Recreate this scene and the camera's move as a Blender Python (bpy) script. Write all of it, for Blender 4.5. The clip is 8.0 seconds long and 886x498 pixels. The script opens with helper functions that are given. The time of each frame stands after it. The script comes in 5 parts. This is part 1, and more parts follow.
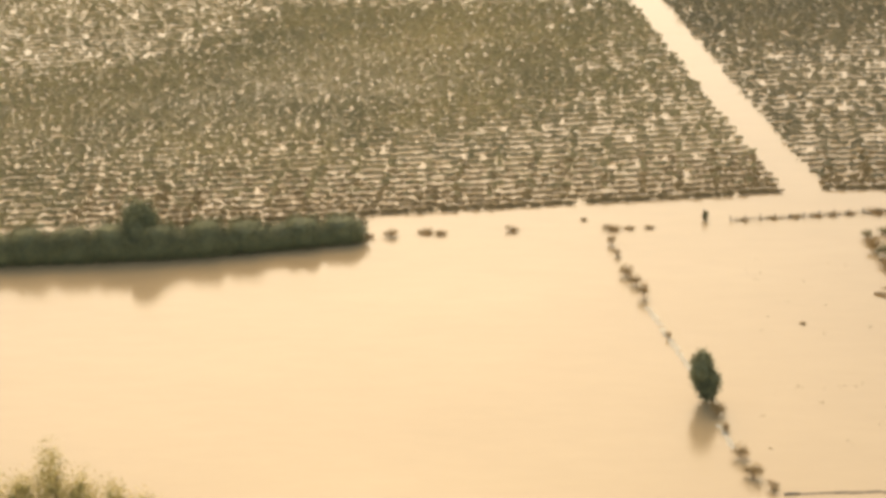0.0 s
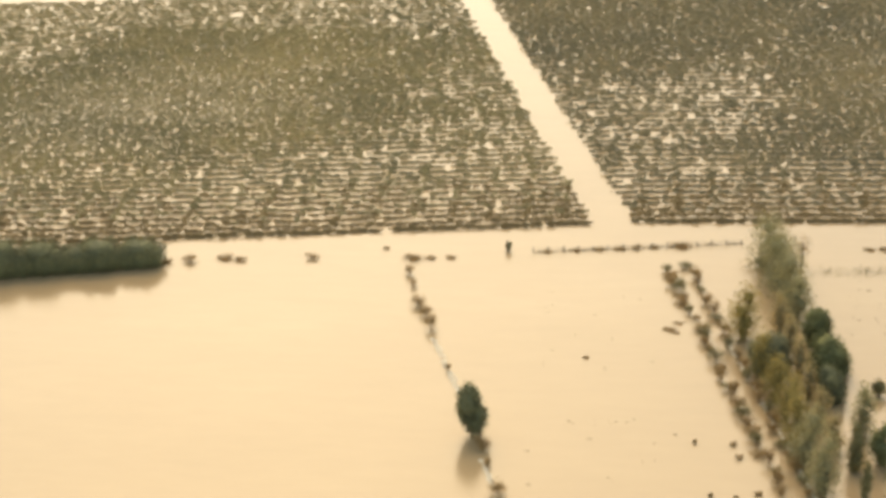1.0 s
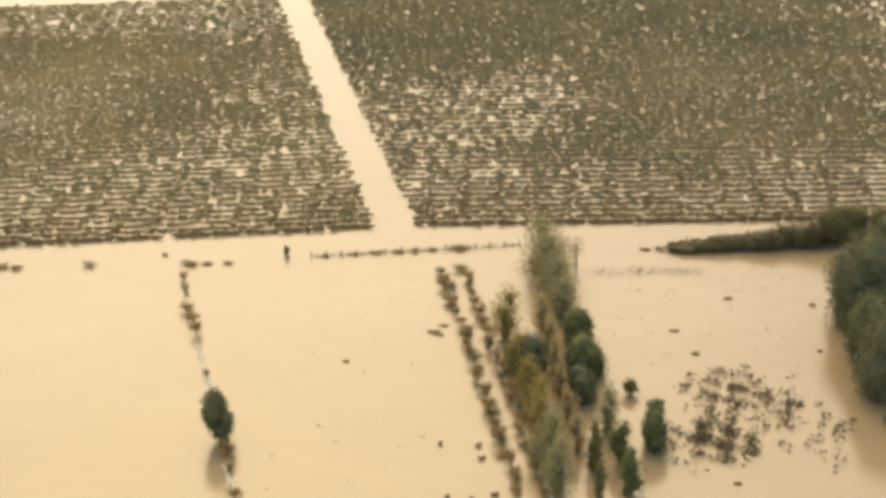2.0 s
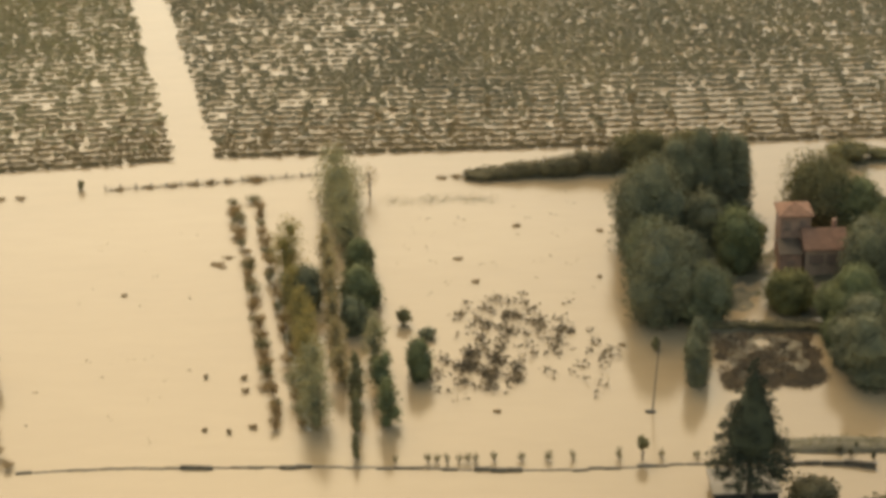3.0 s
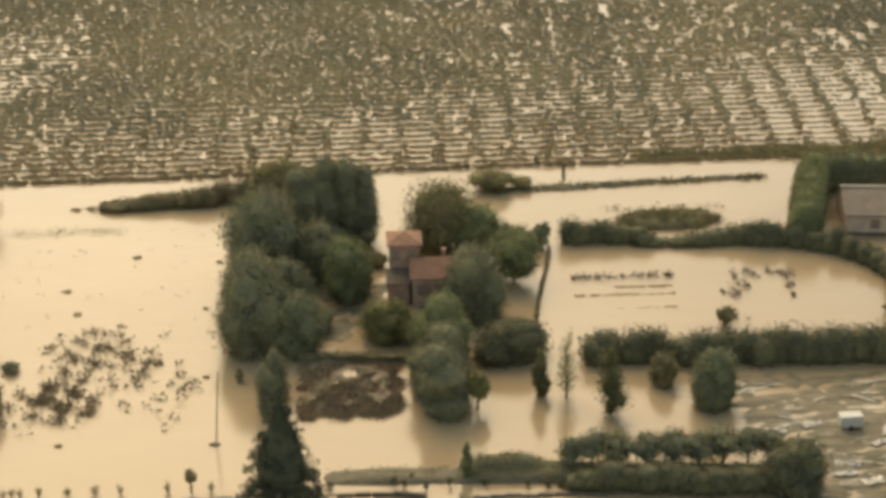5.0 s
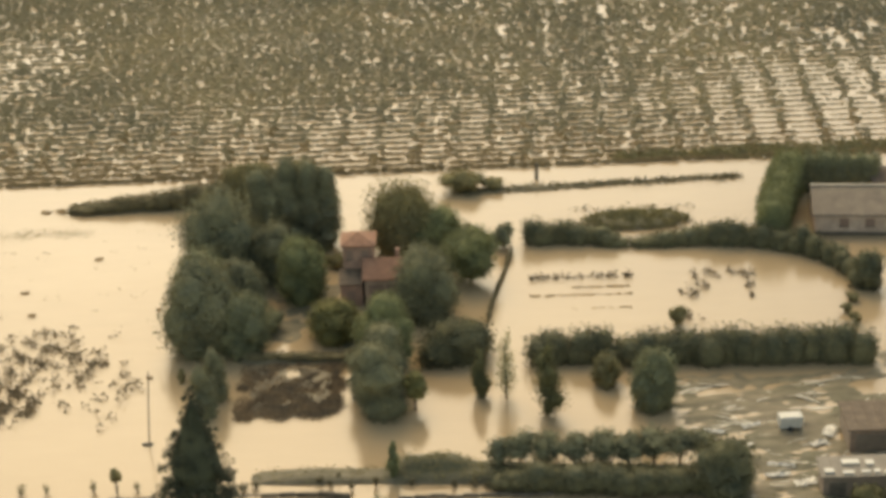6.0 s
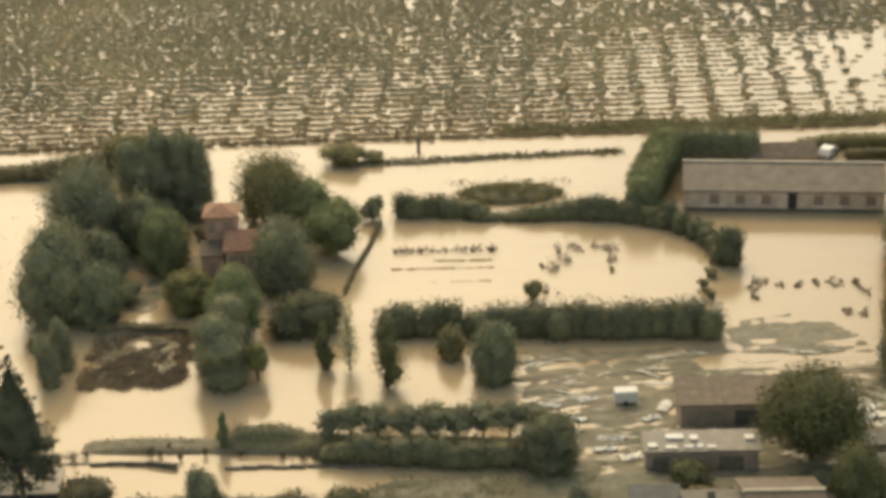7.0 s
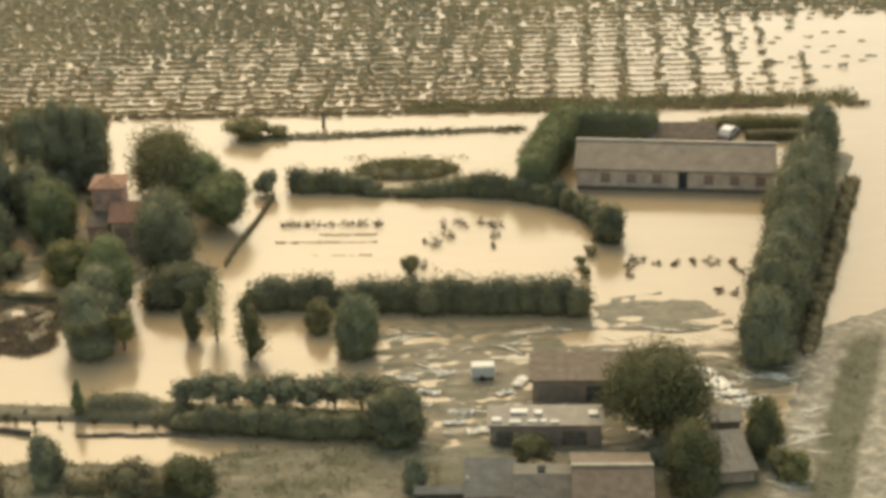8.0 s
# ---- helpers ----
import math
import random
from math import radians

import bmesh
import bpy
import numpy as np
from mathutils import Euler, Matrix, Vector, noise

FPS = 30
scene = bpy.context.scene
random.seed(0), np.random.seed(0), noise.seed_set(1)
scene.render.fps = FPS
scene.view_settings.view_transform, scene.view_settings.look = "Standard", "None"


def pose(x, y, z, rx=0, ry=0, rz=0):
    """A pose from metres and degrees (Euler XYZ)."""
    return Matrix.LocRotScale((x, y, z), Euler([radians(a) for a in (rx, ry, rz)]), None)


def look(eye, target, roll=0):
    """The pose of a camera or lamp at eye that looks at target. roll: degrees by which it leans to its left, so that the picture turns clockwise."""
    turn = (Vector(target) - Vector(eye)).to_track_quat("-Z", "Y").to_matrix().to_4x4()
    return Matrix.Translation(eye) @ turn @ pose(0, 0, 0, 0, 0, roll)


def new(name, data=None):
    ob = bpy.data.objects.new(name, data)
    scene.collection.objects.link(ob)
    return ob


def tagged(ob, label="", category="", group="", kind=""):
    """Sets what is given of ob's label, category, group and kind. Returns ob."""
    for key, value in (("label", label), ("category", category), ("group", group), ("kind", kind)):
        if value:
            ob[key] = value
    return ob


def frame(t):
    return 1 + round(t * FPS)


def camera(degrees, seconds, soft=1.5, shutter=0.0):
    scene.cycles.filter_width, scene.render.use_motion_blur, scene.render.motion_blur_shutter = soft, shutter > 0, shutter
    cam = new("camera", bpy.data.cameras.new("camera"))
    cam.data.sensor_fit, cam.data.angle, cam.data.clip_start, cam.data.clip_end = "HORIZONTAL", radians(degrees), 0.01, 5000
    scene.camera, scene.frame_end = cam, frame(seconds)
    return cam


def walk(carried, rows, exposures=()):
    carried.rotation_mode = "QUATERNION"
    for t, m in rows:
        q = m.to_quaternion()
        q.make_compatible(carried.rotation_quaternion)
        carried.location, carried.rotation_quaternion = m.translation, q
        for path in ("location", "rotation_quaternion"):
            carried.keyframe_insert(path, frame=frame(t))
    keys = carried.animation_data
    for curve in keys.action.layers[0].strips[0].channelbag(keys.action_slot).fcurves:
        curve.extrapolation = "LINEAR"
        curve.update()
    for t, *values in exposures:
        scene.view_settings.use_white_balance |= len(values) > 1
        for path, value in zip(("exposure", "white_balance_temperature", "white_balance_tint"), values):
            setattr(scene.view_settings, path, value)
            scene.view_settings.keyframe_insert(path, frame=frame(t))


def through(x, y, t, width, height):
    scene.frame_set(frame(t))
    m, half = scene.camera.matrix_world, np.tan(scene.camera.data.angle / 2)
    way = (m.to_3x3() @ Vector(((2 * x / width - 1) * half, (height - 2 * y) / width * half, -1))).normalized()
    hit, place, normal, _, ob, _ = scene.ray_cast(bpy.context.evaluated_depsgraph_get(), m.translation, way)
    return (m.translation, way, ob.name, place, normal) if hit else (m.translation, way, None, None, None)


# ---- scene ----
cam = camera(24.1, 8.0, soft=4.0)
PATH = [
    (0, (-116.186, -233.837, 109.114), (-116.342, -232.006, 108.325), -2.4),
    (0.5, (-105.389, -231.565, 108.471), (-105.561, -229.735, 107.683), -1.0),
    (1, (-95.333, -229.372, 107.884), (-95.448, -227.53, 107.115), -0.8),
    (1.2, (-91.252, -228.895, 107.826), (-91.351, -227.049, 107.061), -0.5),
    (2.3, (-67.796, -228.751, 107.512), (-67.832, -226.905, 106.745), -1.2),
    (2.5, (-63.642, -228.581, 107.454), (-63.667, -226.741, 106.671), -1.3),
    (3, (-53.779, -227.583, 107.35), (-53.783, -225.764, 106.518), -1.3),
    (3.5, (-44.655, -226.606, 106.855), (-44.618, -224.789, 106.018), -1.2),
    (4, (-35.131, -226.003, 105.976), (-35.045, -224.182, 105.154), -0.3),
    (4.5, (-26.199, -225.707, 104.815), (-26.108, -223.874, 104.019), -0.5),
    (5, (-17.05, -225.34, 103.765), (-16.97, -223.506, 102.969), -0.7),
    (5.2, (-13.655, -225.229, 103.522), (-13.583, -223.4, 102.718), -0.6),
    (6.3, (5.633, -224.687, 101.18), (5.599, -222.846, 100.4), -2.3),
    (6.5, (9.343, -224.693, 101.065), (9.31, -222.854, 100.281), -2.1),
    (7, (18.916, -225.185, 101.005), (18.88, -223.355, 100.199), -1.8),
    (7.5, (28.322, -226.243, 100.748), (28.277, -224.409, 99.953), -1.5),
    (8, (37.665, -226.637, 100.607), (37.589, -224.816, 99.785), -1.5),
]
walk(cam, [(t, look(eye, target, roll)) for t, eye, target, roll in PATH],
     exposures=[(0.0, 1.29, 11000, 8), (1.0, 1.28, 10600, 4), (2.5, 1.02, 10700, 3), (3.0, 0.95, 10500, 2), (3.5, 0.94, 10600, 1), (4.0, 1.02, 10600, 3), (5.0, 1.12, 10400, 3), (8.0, 1.34, 10000, 0)])

# ---- world and sun: a veiled evening sky ahead of the camera, to its left ----
SUN_EL, SUN_AZ = 46.0, -10.0          # degrees; azimuth from +Y, negative towards -X
world = bpy.data.worlds.new("world")
scene.world = world
world.use_nodes = True
wn = world.node_tree.nodes
sky = wn.new("ShaderNodeTexSky")
sky.sky_type = "NISHITA"
sky.sun_disc = False
sky.sun_elevation, sky.sun_rotation = radians(SUN_EL), radians(SUN_AZ)
sky.air_density, sky.dust_density, sky.ozone_density = 1.0, 2.2, 0.6
wn["Background"].inputs["Strength"].default_value = 0.16
world.node_tree.links.new(sky.outputs[0], wn["Background"].inputs["Color"])

sun = new("sun", bpy.data.lights.new("sun", "SUN"))
sun.data.energy, sun.data.angle, sun.data.color = 0.22, radians(50), (1.0, 0.9, 0.76)
sun_dir = Vector((math.sin(radians(SUN_AZ)) * math.cos(radians(SUN_EL)),
                  math.cos(radians(SUN_AZ)) * math.cos(radians(SUN_EL)), math.sin(radians(SUN_EL))))
sun.matrix_world = look(sun_dir * 300, (0, 0, 0))


# ---- materials ----
def material(name):
    m = bpy.data.materials.new(name)
    m.use_nodes = True
    return m, m.node_tree.nodes, m.node_tree.links, m.node_tree.nodes["Principled BSDF"]


def noise_node(n, l, scale, detail=4.0, stretch=(1, 1, 1), rough=0.55, turn=0.0):
    co = n.new("ShaderNodeTexCoord")
    mp = n.new("ShaderNodeMapping")
    mp.inputs["Scale"].default_value = stretch
    mp.inputs["Rotation"].default_value = (0, 0, radians(turn))
    t = n.new("ShaderNodeTexNoise")
    t.inputs["Scale"].default_value = scale
    t.inputs["Detail"].default_value = detail
    t.inputs["Roughness"].default_value = rough
    l.new(co.outputs["Object"], mp.inputs[0])
    l.new(mp.outputs[0], t.inputs["Vector"])
    return t


def ramp(n, l, fac, stops):
    r = n.new("ShaderNodeValToRGB")
    while len(r.color_ramp.elements) < len(stops):
        r.color_ramp.elements.new(0.5)
    for e, (p, c) in zip(r.color_ramp.elements, stops):
        e.position, e.color = p, (*c, 1)
    l.new(fac, r.inputs[0])
    return r


def mix(n, l, fac, a, b, blend="MIX"):
    m = n.new("ShaderNodeMix")
    m.data_type, m.blend_type = "RGBA", blend
    for key, v in ((0, fac), (6, a), (7, b)):
        if hasattr(v, "links"):
            l.new(v, m.inputs[key])
        else:
            m.inputs[key].default_value = v if key == 0 else (*v, 1)
    return m.outputs[2]


def bump(n, l, height, strength, dist, bsdf):
    b = n.new("ShaderNodeBump")
    b.inputs["Strength"].default_value, b.inputs["Distance"].default_value = strength, dist
    l.new(height, b.inputs["Height"])
    l.new(b.outputs[0], bsdf.inputs["Normal"])


def leaf_material(name, colour, warm=(1.05, 1.0, 0.92), through=0.25, patch=0.45, swing=0.28):
    """Foliage: each leaf clump its own shade, slow drift of colour over the plant, some light let through."""
    m, n, l, p = material(name)
    geo = n.new("ShaderNodeNewGeometry")
    spread = ramp(n, l, geo.outputs["Random Per Island"],
                  [(0.0, tuple(c * 0.88 for c in colour)), (0.55, colour),
                   (1.0, tuple(min(1, c * 1.08 * w) for c, w in zip(colour, warm)))])
    big = noise_node(n, l, patch, 3)
    tone = ramp(n, l, big.outputs[0], [(0.3, (1 - swing * 1.15, 1 - swing, 1 - swing)), (0.7, (1 + swing, 1 + swing * 0.7, 1.0))])
    col = mix(n, l, 1.0, spread.outputs[0], tone.outputs[0], "MULTIPLY")
    l.new(col, p.inputs["Base Color"])
    p.inputs["Roughness"].default_value = 0.75
    p.inputs["Specular IOR Level"].default_value = 0.1
    tr = n.new("ShaderNodeBsdfTranslucent")
    l.new(col, tr.inputs[0])
    mx = n.new("ShaderNodeMixShader")
    mx.inputs[0].default_value = through
    l.new(p.outputs[0], mx.inputs[1])
    l.new(tr.outputs[0], mx.inputs[2])
    l.new(mx.outputs[0], n["Material Output"].inputs[0])
    return m


def plain_material(name, colour, rough=0.8, vary=0.25, scale=1.2, metal=0.0, relief=0.3):
    m, n, l, p = material(name)
    a = noise_node(n, l, scale, 5)
    b = noise_node(n, l, scale * 9, 3)
    lo, hi = tuple(c * (1 - vary) for c in colour), tuple(min(1, c * (1 + vary)) for c in colour)
    r1 = ramp(n, l, a.outputs[0], [(0.3, lo), (0.7, hi)])
    r2 = ramp(n, l, b.outputs[0], [(0.35, (0.82, 0.82, 0.82)), (0.7, (1.1, 1.1, 1.1))])
    l.new(mix(n, l, 1.0, r1.outputs[0], r2.outputs[0], "MULTIPLY"), p.inputs["Base Color"])
    p.inputs["Roughness"].default_value, p.inputs["Metallic"].default_value = rough, metal
    bump(n, l, b.outputs[0], relief, 0.03, p)
    return m


def water_material():
    """Silt-laden flood water: opaque tan body, wet surface with a fine ripple."""
    m, n, l, p = material("flood_water")
    a = noise_node(n, l, 0.018, 4, (1, 2.2, 1))
    b = noise_node(n, l, 0.16, 5, (1, 3.0, 1), turn=8)
    silt = ramp(n, l, a.outputs[0], [(0.3, (0.286, 0.208, 0.124)), (0.55, (0.303, 0.222, 0.133)), (0.75, (0.32, 0.239, 0.145))])
    streak = ramp(n, l, b.outputs[0], [(0.35, (0.975, 0.972, 0.968)), (0.65, (1.015, 1.015, 1.015))])
    l.new(mix(n, l, 1.0, silt.outputs[0], streak.outputs[0], "MULTIPLY"), p.inputs["Base Color"])
    p.inputs["IOR"].default_value = 1.33
    g = noise_node(n, l, 0.045, 4, (1, 2.4, 1), turn=-6)
    gloss = ramp(n, l, g.outputs[0], [(0.35, (0.1, 0.1, 0.1)), (0.7, (0.21, 0.21, 0.21))])
    l.new(gloss.outputs[0], p.inputs["Roughness"])
    r = noise_node(n, l, 0.9, 4, (1, 1.6, 1))
    bump(n, l, r.outputs[0], 0.08, 0.1, p)
    return m


def ground_material():
    """Wet mud with grassed stretches, by the height-field's own grass share."""
    m, n, l, p = material("bank_ground")
    at = n.new("ShaderNodeAttribute")
    at.attribute_name = "grass"
    a = noise_node(n, l, 0.35, 6, (1, 2.5, 1))
    b = noise_node(n, l, 3.0, 5)
    mud = ramp(n, l, a.outputs[0], [(0.3, (0.086, 0.069, 0.041)), (0.5, (0.142, 0.114, 0.069)), (0.72, (0.235, 0.19, 0.121))])
    grass = ramp(n, l, b.outputs[0], [(0.3, (0.044, 0.042, 0.019)), (0.55, (0.066, 0.062, 0.027)), (0.75, (0.095, 0.086, 0.039))])
    gv = n.new("ShaderNodeAttribute")
    gv.attribute_name = "gravel"
    c = noise_node(n, l, 1.1, 6)
    stones = ramp(n, l, c.outputs[0], [(0.3, (0.11, 0.095, 0.064)), (0.5, (0.18, 0.154, 0.108)), (0.7, (0.32, 0.28, 0.205))])
    soil = mix(n, l, gv.outputs["Fac"], mud.outputs[0], stones.outputs[0])
    l.new(mix(n, l, at.outputs["Fac"], soil, grass.outputs[0]), p.inputs["Base Color"])
    p.inputs["Roughness"].default_value = 0.75
    bump(n, l, b.outputs[0], 0.6, 0.15, p)
    return m


def tile_material():
    """Canal roof tiles: fine courses, faded red with lichen."""
    m, n, l, p = material("roof_tiles")
    co = n.new("ShaderNodeTexCoord")
    w = n.new("ShaderNodeTexWave")
    w.inputs["Scale"].default_value, w.inputs["Distortion"].default_value = 1.6, 1.2
    l.new(co.outputs["Object"], w.inputs["Vector"])
    a = noise_node(n, l, 1.4, 5)
    base = ramp(n, l, a.outputs[0], [(0.3, (0.2, 0.1, 0.06)), (0.6, (0.31, 0.15, 0.09)), (0.8, (0.35, 0.21, 0.135))])
    line = ramp(n, l, w.outputs[0], [(0.2, (0.75, 0.75, 0.75)), (0.6, (1.05, 1.05, 1.05))])
    l.new(mix(n, l, 1.0, base.outputs[0], line.outputs[0], "MULTIPLY"), p.inputs["Base Color"])
    p.inputs["Roughness"].default_value = 0.85
    bump(n, l, w.outputs[0], 0.6, 0.06, p)
    return m


def glass_material():
    m, n, l, p = material("window_glass")
    p.inputs["Base Color"].default_value = (0.03, 0.035, 0.04, 1)
    p.inputs["Roughness"].default_value = 0.08
    return m


M = dict(
    water=water_material(), ground=ground_material(), tiles=tile_material(), glass=glass_material(),
    dark=leaf_material("dark_evergreen_foliage", (0.19, 0.188, 0.129), through=0.18),
    fir=leaf_material("fir_needles", (0.062, 0.066, 0.046), through=0.08),
    pine=leaf_material("blue_green_foliage", (0.186, 0.192, 0.125), through=0.2),
    green=leaf_material("mid_green_foliage", (0.183, 0.196, 0.110)),
    light=leaf_material("light_green_foliage", (0.192, 0.18, 0.088)),
    yellow=leaf_material("yellowing_foliage", (0.34, 0.275, 0.125), through=0.35),
    russet=leaf_material("russet_foliage", (0.43, 0.35, 0.21), through=0.42),
    brown=leaf_material("brown_foliage", (0.216, 0.190, 0.106), through=0.2),
    olive=leaf_material("dull_olive_foliage", (0.128, 0.122, 0.067), through=0.2),
    deep=leaf_material("deep_green_hedge_foliage", (0.145, 0.141, 0.095), through=0.14, swing=0.34),
    umber=leaf_material("dark_brown_foliage", (0.155, 0.134, 0.086), through=0.15),
    poplar=leaf_material("grey_green_poplar_foliage", (0.345, 0.32, 0.205), through=0.4),
    feather=leaf_material("pale_feathery_foliage", (0.5, 0.43, 0.23), through=0.45),
    vine_g=leaf_material("green_vine_foliage", (0.315, 0.284, 0.18), through=0.47, patch=0.03, swing=0.22),
    vine_b=leaf_material("turning_vine_foliage", (0.268, 0.242, 0.172), through=0.45, patch=0.035, swing=0.26),
    vine_w=leaf_material("soaked_vine_foliage", (0.275, 0.212, 0.128), through=0.42, patch=0.05, swing=0.22),
    dead=leaf_material("dead_brush_stalks", (0.19, 0.145, 0.1), through=0.1),
    twig=leaf_material("drowned_brush", (0.35, 0.245, 0.14), through=0.45),
    tilth=leaf_material("dark_turned_earth_brush", (0.2, 0.148, 0.104), through=0.05),
    soaked=leaf_material("soaked_stalks", (0.095, 0.069, 0.045), through=0.05),
    grass=leaf_material("bank_grass", (0.2, 0.185, 0.11), through=0.4),
    bark=plain_material("bark", (0.085, 0.065, 0.045), 0.9, 0.35, 3.0),
    stake=plain_material("weathered_wood", (0.13, 0.105, 0.075), 0.85, 0.3, 4.0),
    stone=plain_material("dark_stone", (0.13, 0.105, 0.075), 0.85, 0.35, 1.5),
    render_pink=plain_material("pink_render", (0.37, 0.22, 0.155), 0.9, 0.22, 0.9),
    render_beige=plain_material("beige_render", (0.42, 0.285, 0.2), 0.9, 0.2, 0.9),
    barn_wall=plain_material("barn_render", (0.52, 0.38, 0.28), 0.9, 0.22, 0.7),
    barn_roof=plain_material("fibre_cement_sheet", (0.178, 0.136, 0.096), 0.8, 0.2, 0.6),
    grey_roof=plain_material("grey_sheet_roof", (0.115, 0.103, 0.082), 0.7, 0.25, 0.8),
    slate=plain_material("slate_sheet", (0.075, 0.074, 0.064), 0.9, 0.25, 0.8),
    brown_roof=plain_material("old_brown_tiles", (0.12, 0.085, 0.056), 0.85, 0.28, 1.2),
    worn_tiles=plain_material("lichened_tiles", (0.1, 0.086, 0.066), 0.9, 0.3, 1.0),
    shed_wall=plain_material("shed_boards", (0.27, 0.2, 0.145), 0.85, 0.25, 0.9),
    white=plain_material("white_paint", (0.52, 0.485, 0.41), 0.6, 0.1, 1.5),
    sheeting=plain_material("dirty_plastic_sheet", (0.52, 0.48, 0.4), 0.5, 0.3, 2.0),
    foam=plain_material("dirty_foam", (0.47, 0.425, 0.335), 0.8, 0.2, 1.5),
    pale=plain_material("pale_sheet", (0.195, 0.163, 0.122), 0.6, 0.2, 0.8),
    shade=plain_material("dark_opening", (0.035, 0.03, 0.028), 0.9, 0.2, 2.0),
    shutter=plain_material("faded_shutter", (0.27, 0.175, 0.13), 0.8, 0.2, 3.0),
    rubber=plain_material("rubber", (0.025, 0.025, 0.025), 0.8, 0.2, 4.0),
    car_paint=plain_material("car_paint", (0.42, 0.4, 0.36), 0.3, 0.05, 1.0),
    gravel=plain_material("gravel_track", (0.33, 0.28, 0.2), 0.95, 0.3, 0.5, relief=0.6),
)

# ---- mesh helpers ----
rng = np.random.default_rng(7)


def mesh_from(name, verts, faces, mat, smooth=False):
    me = bpy.data.meshes.new(name)
    me.from_pydata([tuple(v) for v in np.asarray(verts).tolist()], [], faces if isinstance(faces, list) else faces.tolist())
    me.materials.append(mat)
    if smooth:
        me.polygons.foreach_set("use_smooth", [True] * len(me.polygons))
    me.update()
    return me


def part(name, me, parent, label=""):
    ob = new(name, me)
    ob.parent = parent
    return tagged(ob, label)


def bm_mesh(name, bm, mat, bevel=0.0):
    if bevel:
        bmesh.ops.bevel(bm, geom=bm.edges[:], offset=bevel, segments=1, affect="EDGES", clamp_overlap=True)
    bmesh.ops.recalc_face_normals(bm, faces=bm.faces[:])
    me = bpy.data.meshes.new(name)
    bm.to_mesh(me)
    bm.free()
    me.materials.append(mat)
    return me


def block(bm, lo, hi):
    """An axis-aligned block between two corners, added to bm."""
    c = [(a + b) / 2 for a, b in zip(lo, hi)]
    r = bmesh.ops.create_cube(bm, size=1.0)
    for v in r["verts"]:
        v.co = Vector((c[k] + v.co[k] * (hi[k] - lo[k]) for k in range(3)))
    return r["verts"]


def block_mesh(name, lo, hi, mat, bevel=0.0):
    bm = bmesh.new()
    block(bm, lo, hi)
    return bm_mesh(name, bm, mat, bevel)


_b = bmesh.new()
bmesh.ops.create_icosphere(_b, subdivisions=2, radius=1.0)
ICO_V = np.array([v.co[:] for v in _b.verts])
ICO_F = np.array([[v.index for v in f.verts] for f in _b.faces])
_b.free()


def lumpy(v, amount, seed):
    """Unit-sphere points pushed in and out by a few waves."""
    r = np.random.default_rng(seed)
    d = np.zeros(len(v))
    for _ in range(5):
        d += np.sin(v @ r.normal(0, 3.2, 3) + r.uniform(0, 6.3))
    return v * (1 + amount * d / 2.2)[:, None]


def kites(c, nrm, size, r, flat=0.62, loose=0.55):
    """Leaf clumps: one four-cornered blade at each point, facing roughly along nrm."""
    k = len(c)
    nrm = nrm + r.normal(0, loose, (k, 3))
    nrm /= np.linalg.norm(nrm, axis=1)[:, None] + 1e-9
    u = np.cross(nrm, r.normal(0, 1, (k, 3)))
    u /= np.linalg.norm(u, axis=1)[:, None] + 1e-9
    w = np.cross(nrm, u)
    s = np.asarray(size).reshape(-1, 1) * np.ones((k, 1))
    v = np.empty((k, 4, 3))
    v[:, 0], v[:, 1] = c + u * s, c + w * s * flat + nrm * s * 0.2
    v[:, 2], v[:, 3] = c - u * s * 0.9, c - w * s * flat + nrm * s * 0.2
    return v.reshape(-1, 3), np.arange(k * 4).reshape(-1, 4)


def crown_mesh(name, lobes, mat, density, leaf, seed, core=0.82, ragged=0.2, boxy=1.0):
    """A crown from overlapping lobes (x, y, z, rx, ry, rz): a dim inner mass and leaf clumps that break its outline. boxy below 1 squares the lobes."""
    r = np.random.default_rng(seed)
    vs, fs, off = [], [], 0
    for i, (x, y, z, a, b, c) in enumerate(lobes):
        rad = np.array((a, b, c))
        v = lumpy(np.sign(ICO_V) * np.abs(ICO_V) ** boxy, 0.14 if boxy == 1 else 0.06, seed * 31 + i) * rad * core + (x, y, z)
        vs.append(v)
        fs += (ICO_F + off).tolist()
        off += len(v)
        area = 4 * math.pi * ((a * b) ** 1.6 + (a * c) ** 1.6 + (b * c) ** 1.6) ** (1 / 1.6) / 3 ** (1 / 1.6)
        k = max(24, int(area * density * 1.15))
        d = r.normal(0, 1, (k, 3))
        d /= np.linalg.norm(d, axis=1)[:, None]
        out = np.clip(r.normal(0.95, ragged, k), 0.6, 1.35)
        p = np.sign(d) * np.abs(d) ** boxy * rad * out[:, None] + (x, y, z)
        kv, kf = kites(p, d / rad * min(rad), 0.8 * leaf * r.uniform(0.6, 1.35, k), r, loose=0.34)
        vs.append(kv)
        fs += (kf + off).tolist()
        off += len(kv)
    v = np.concatenate(vs)
    v[:, 2] = np.maximum(v[:, 2], -0.4)
    return mesh_from(name, v, fs, mat)


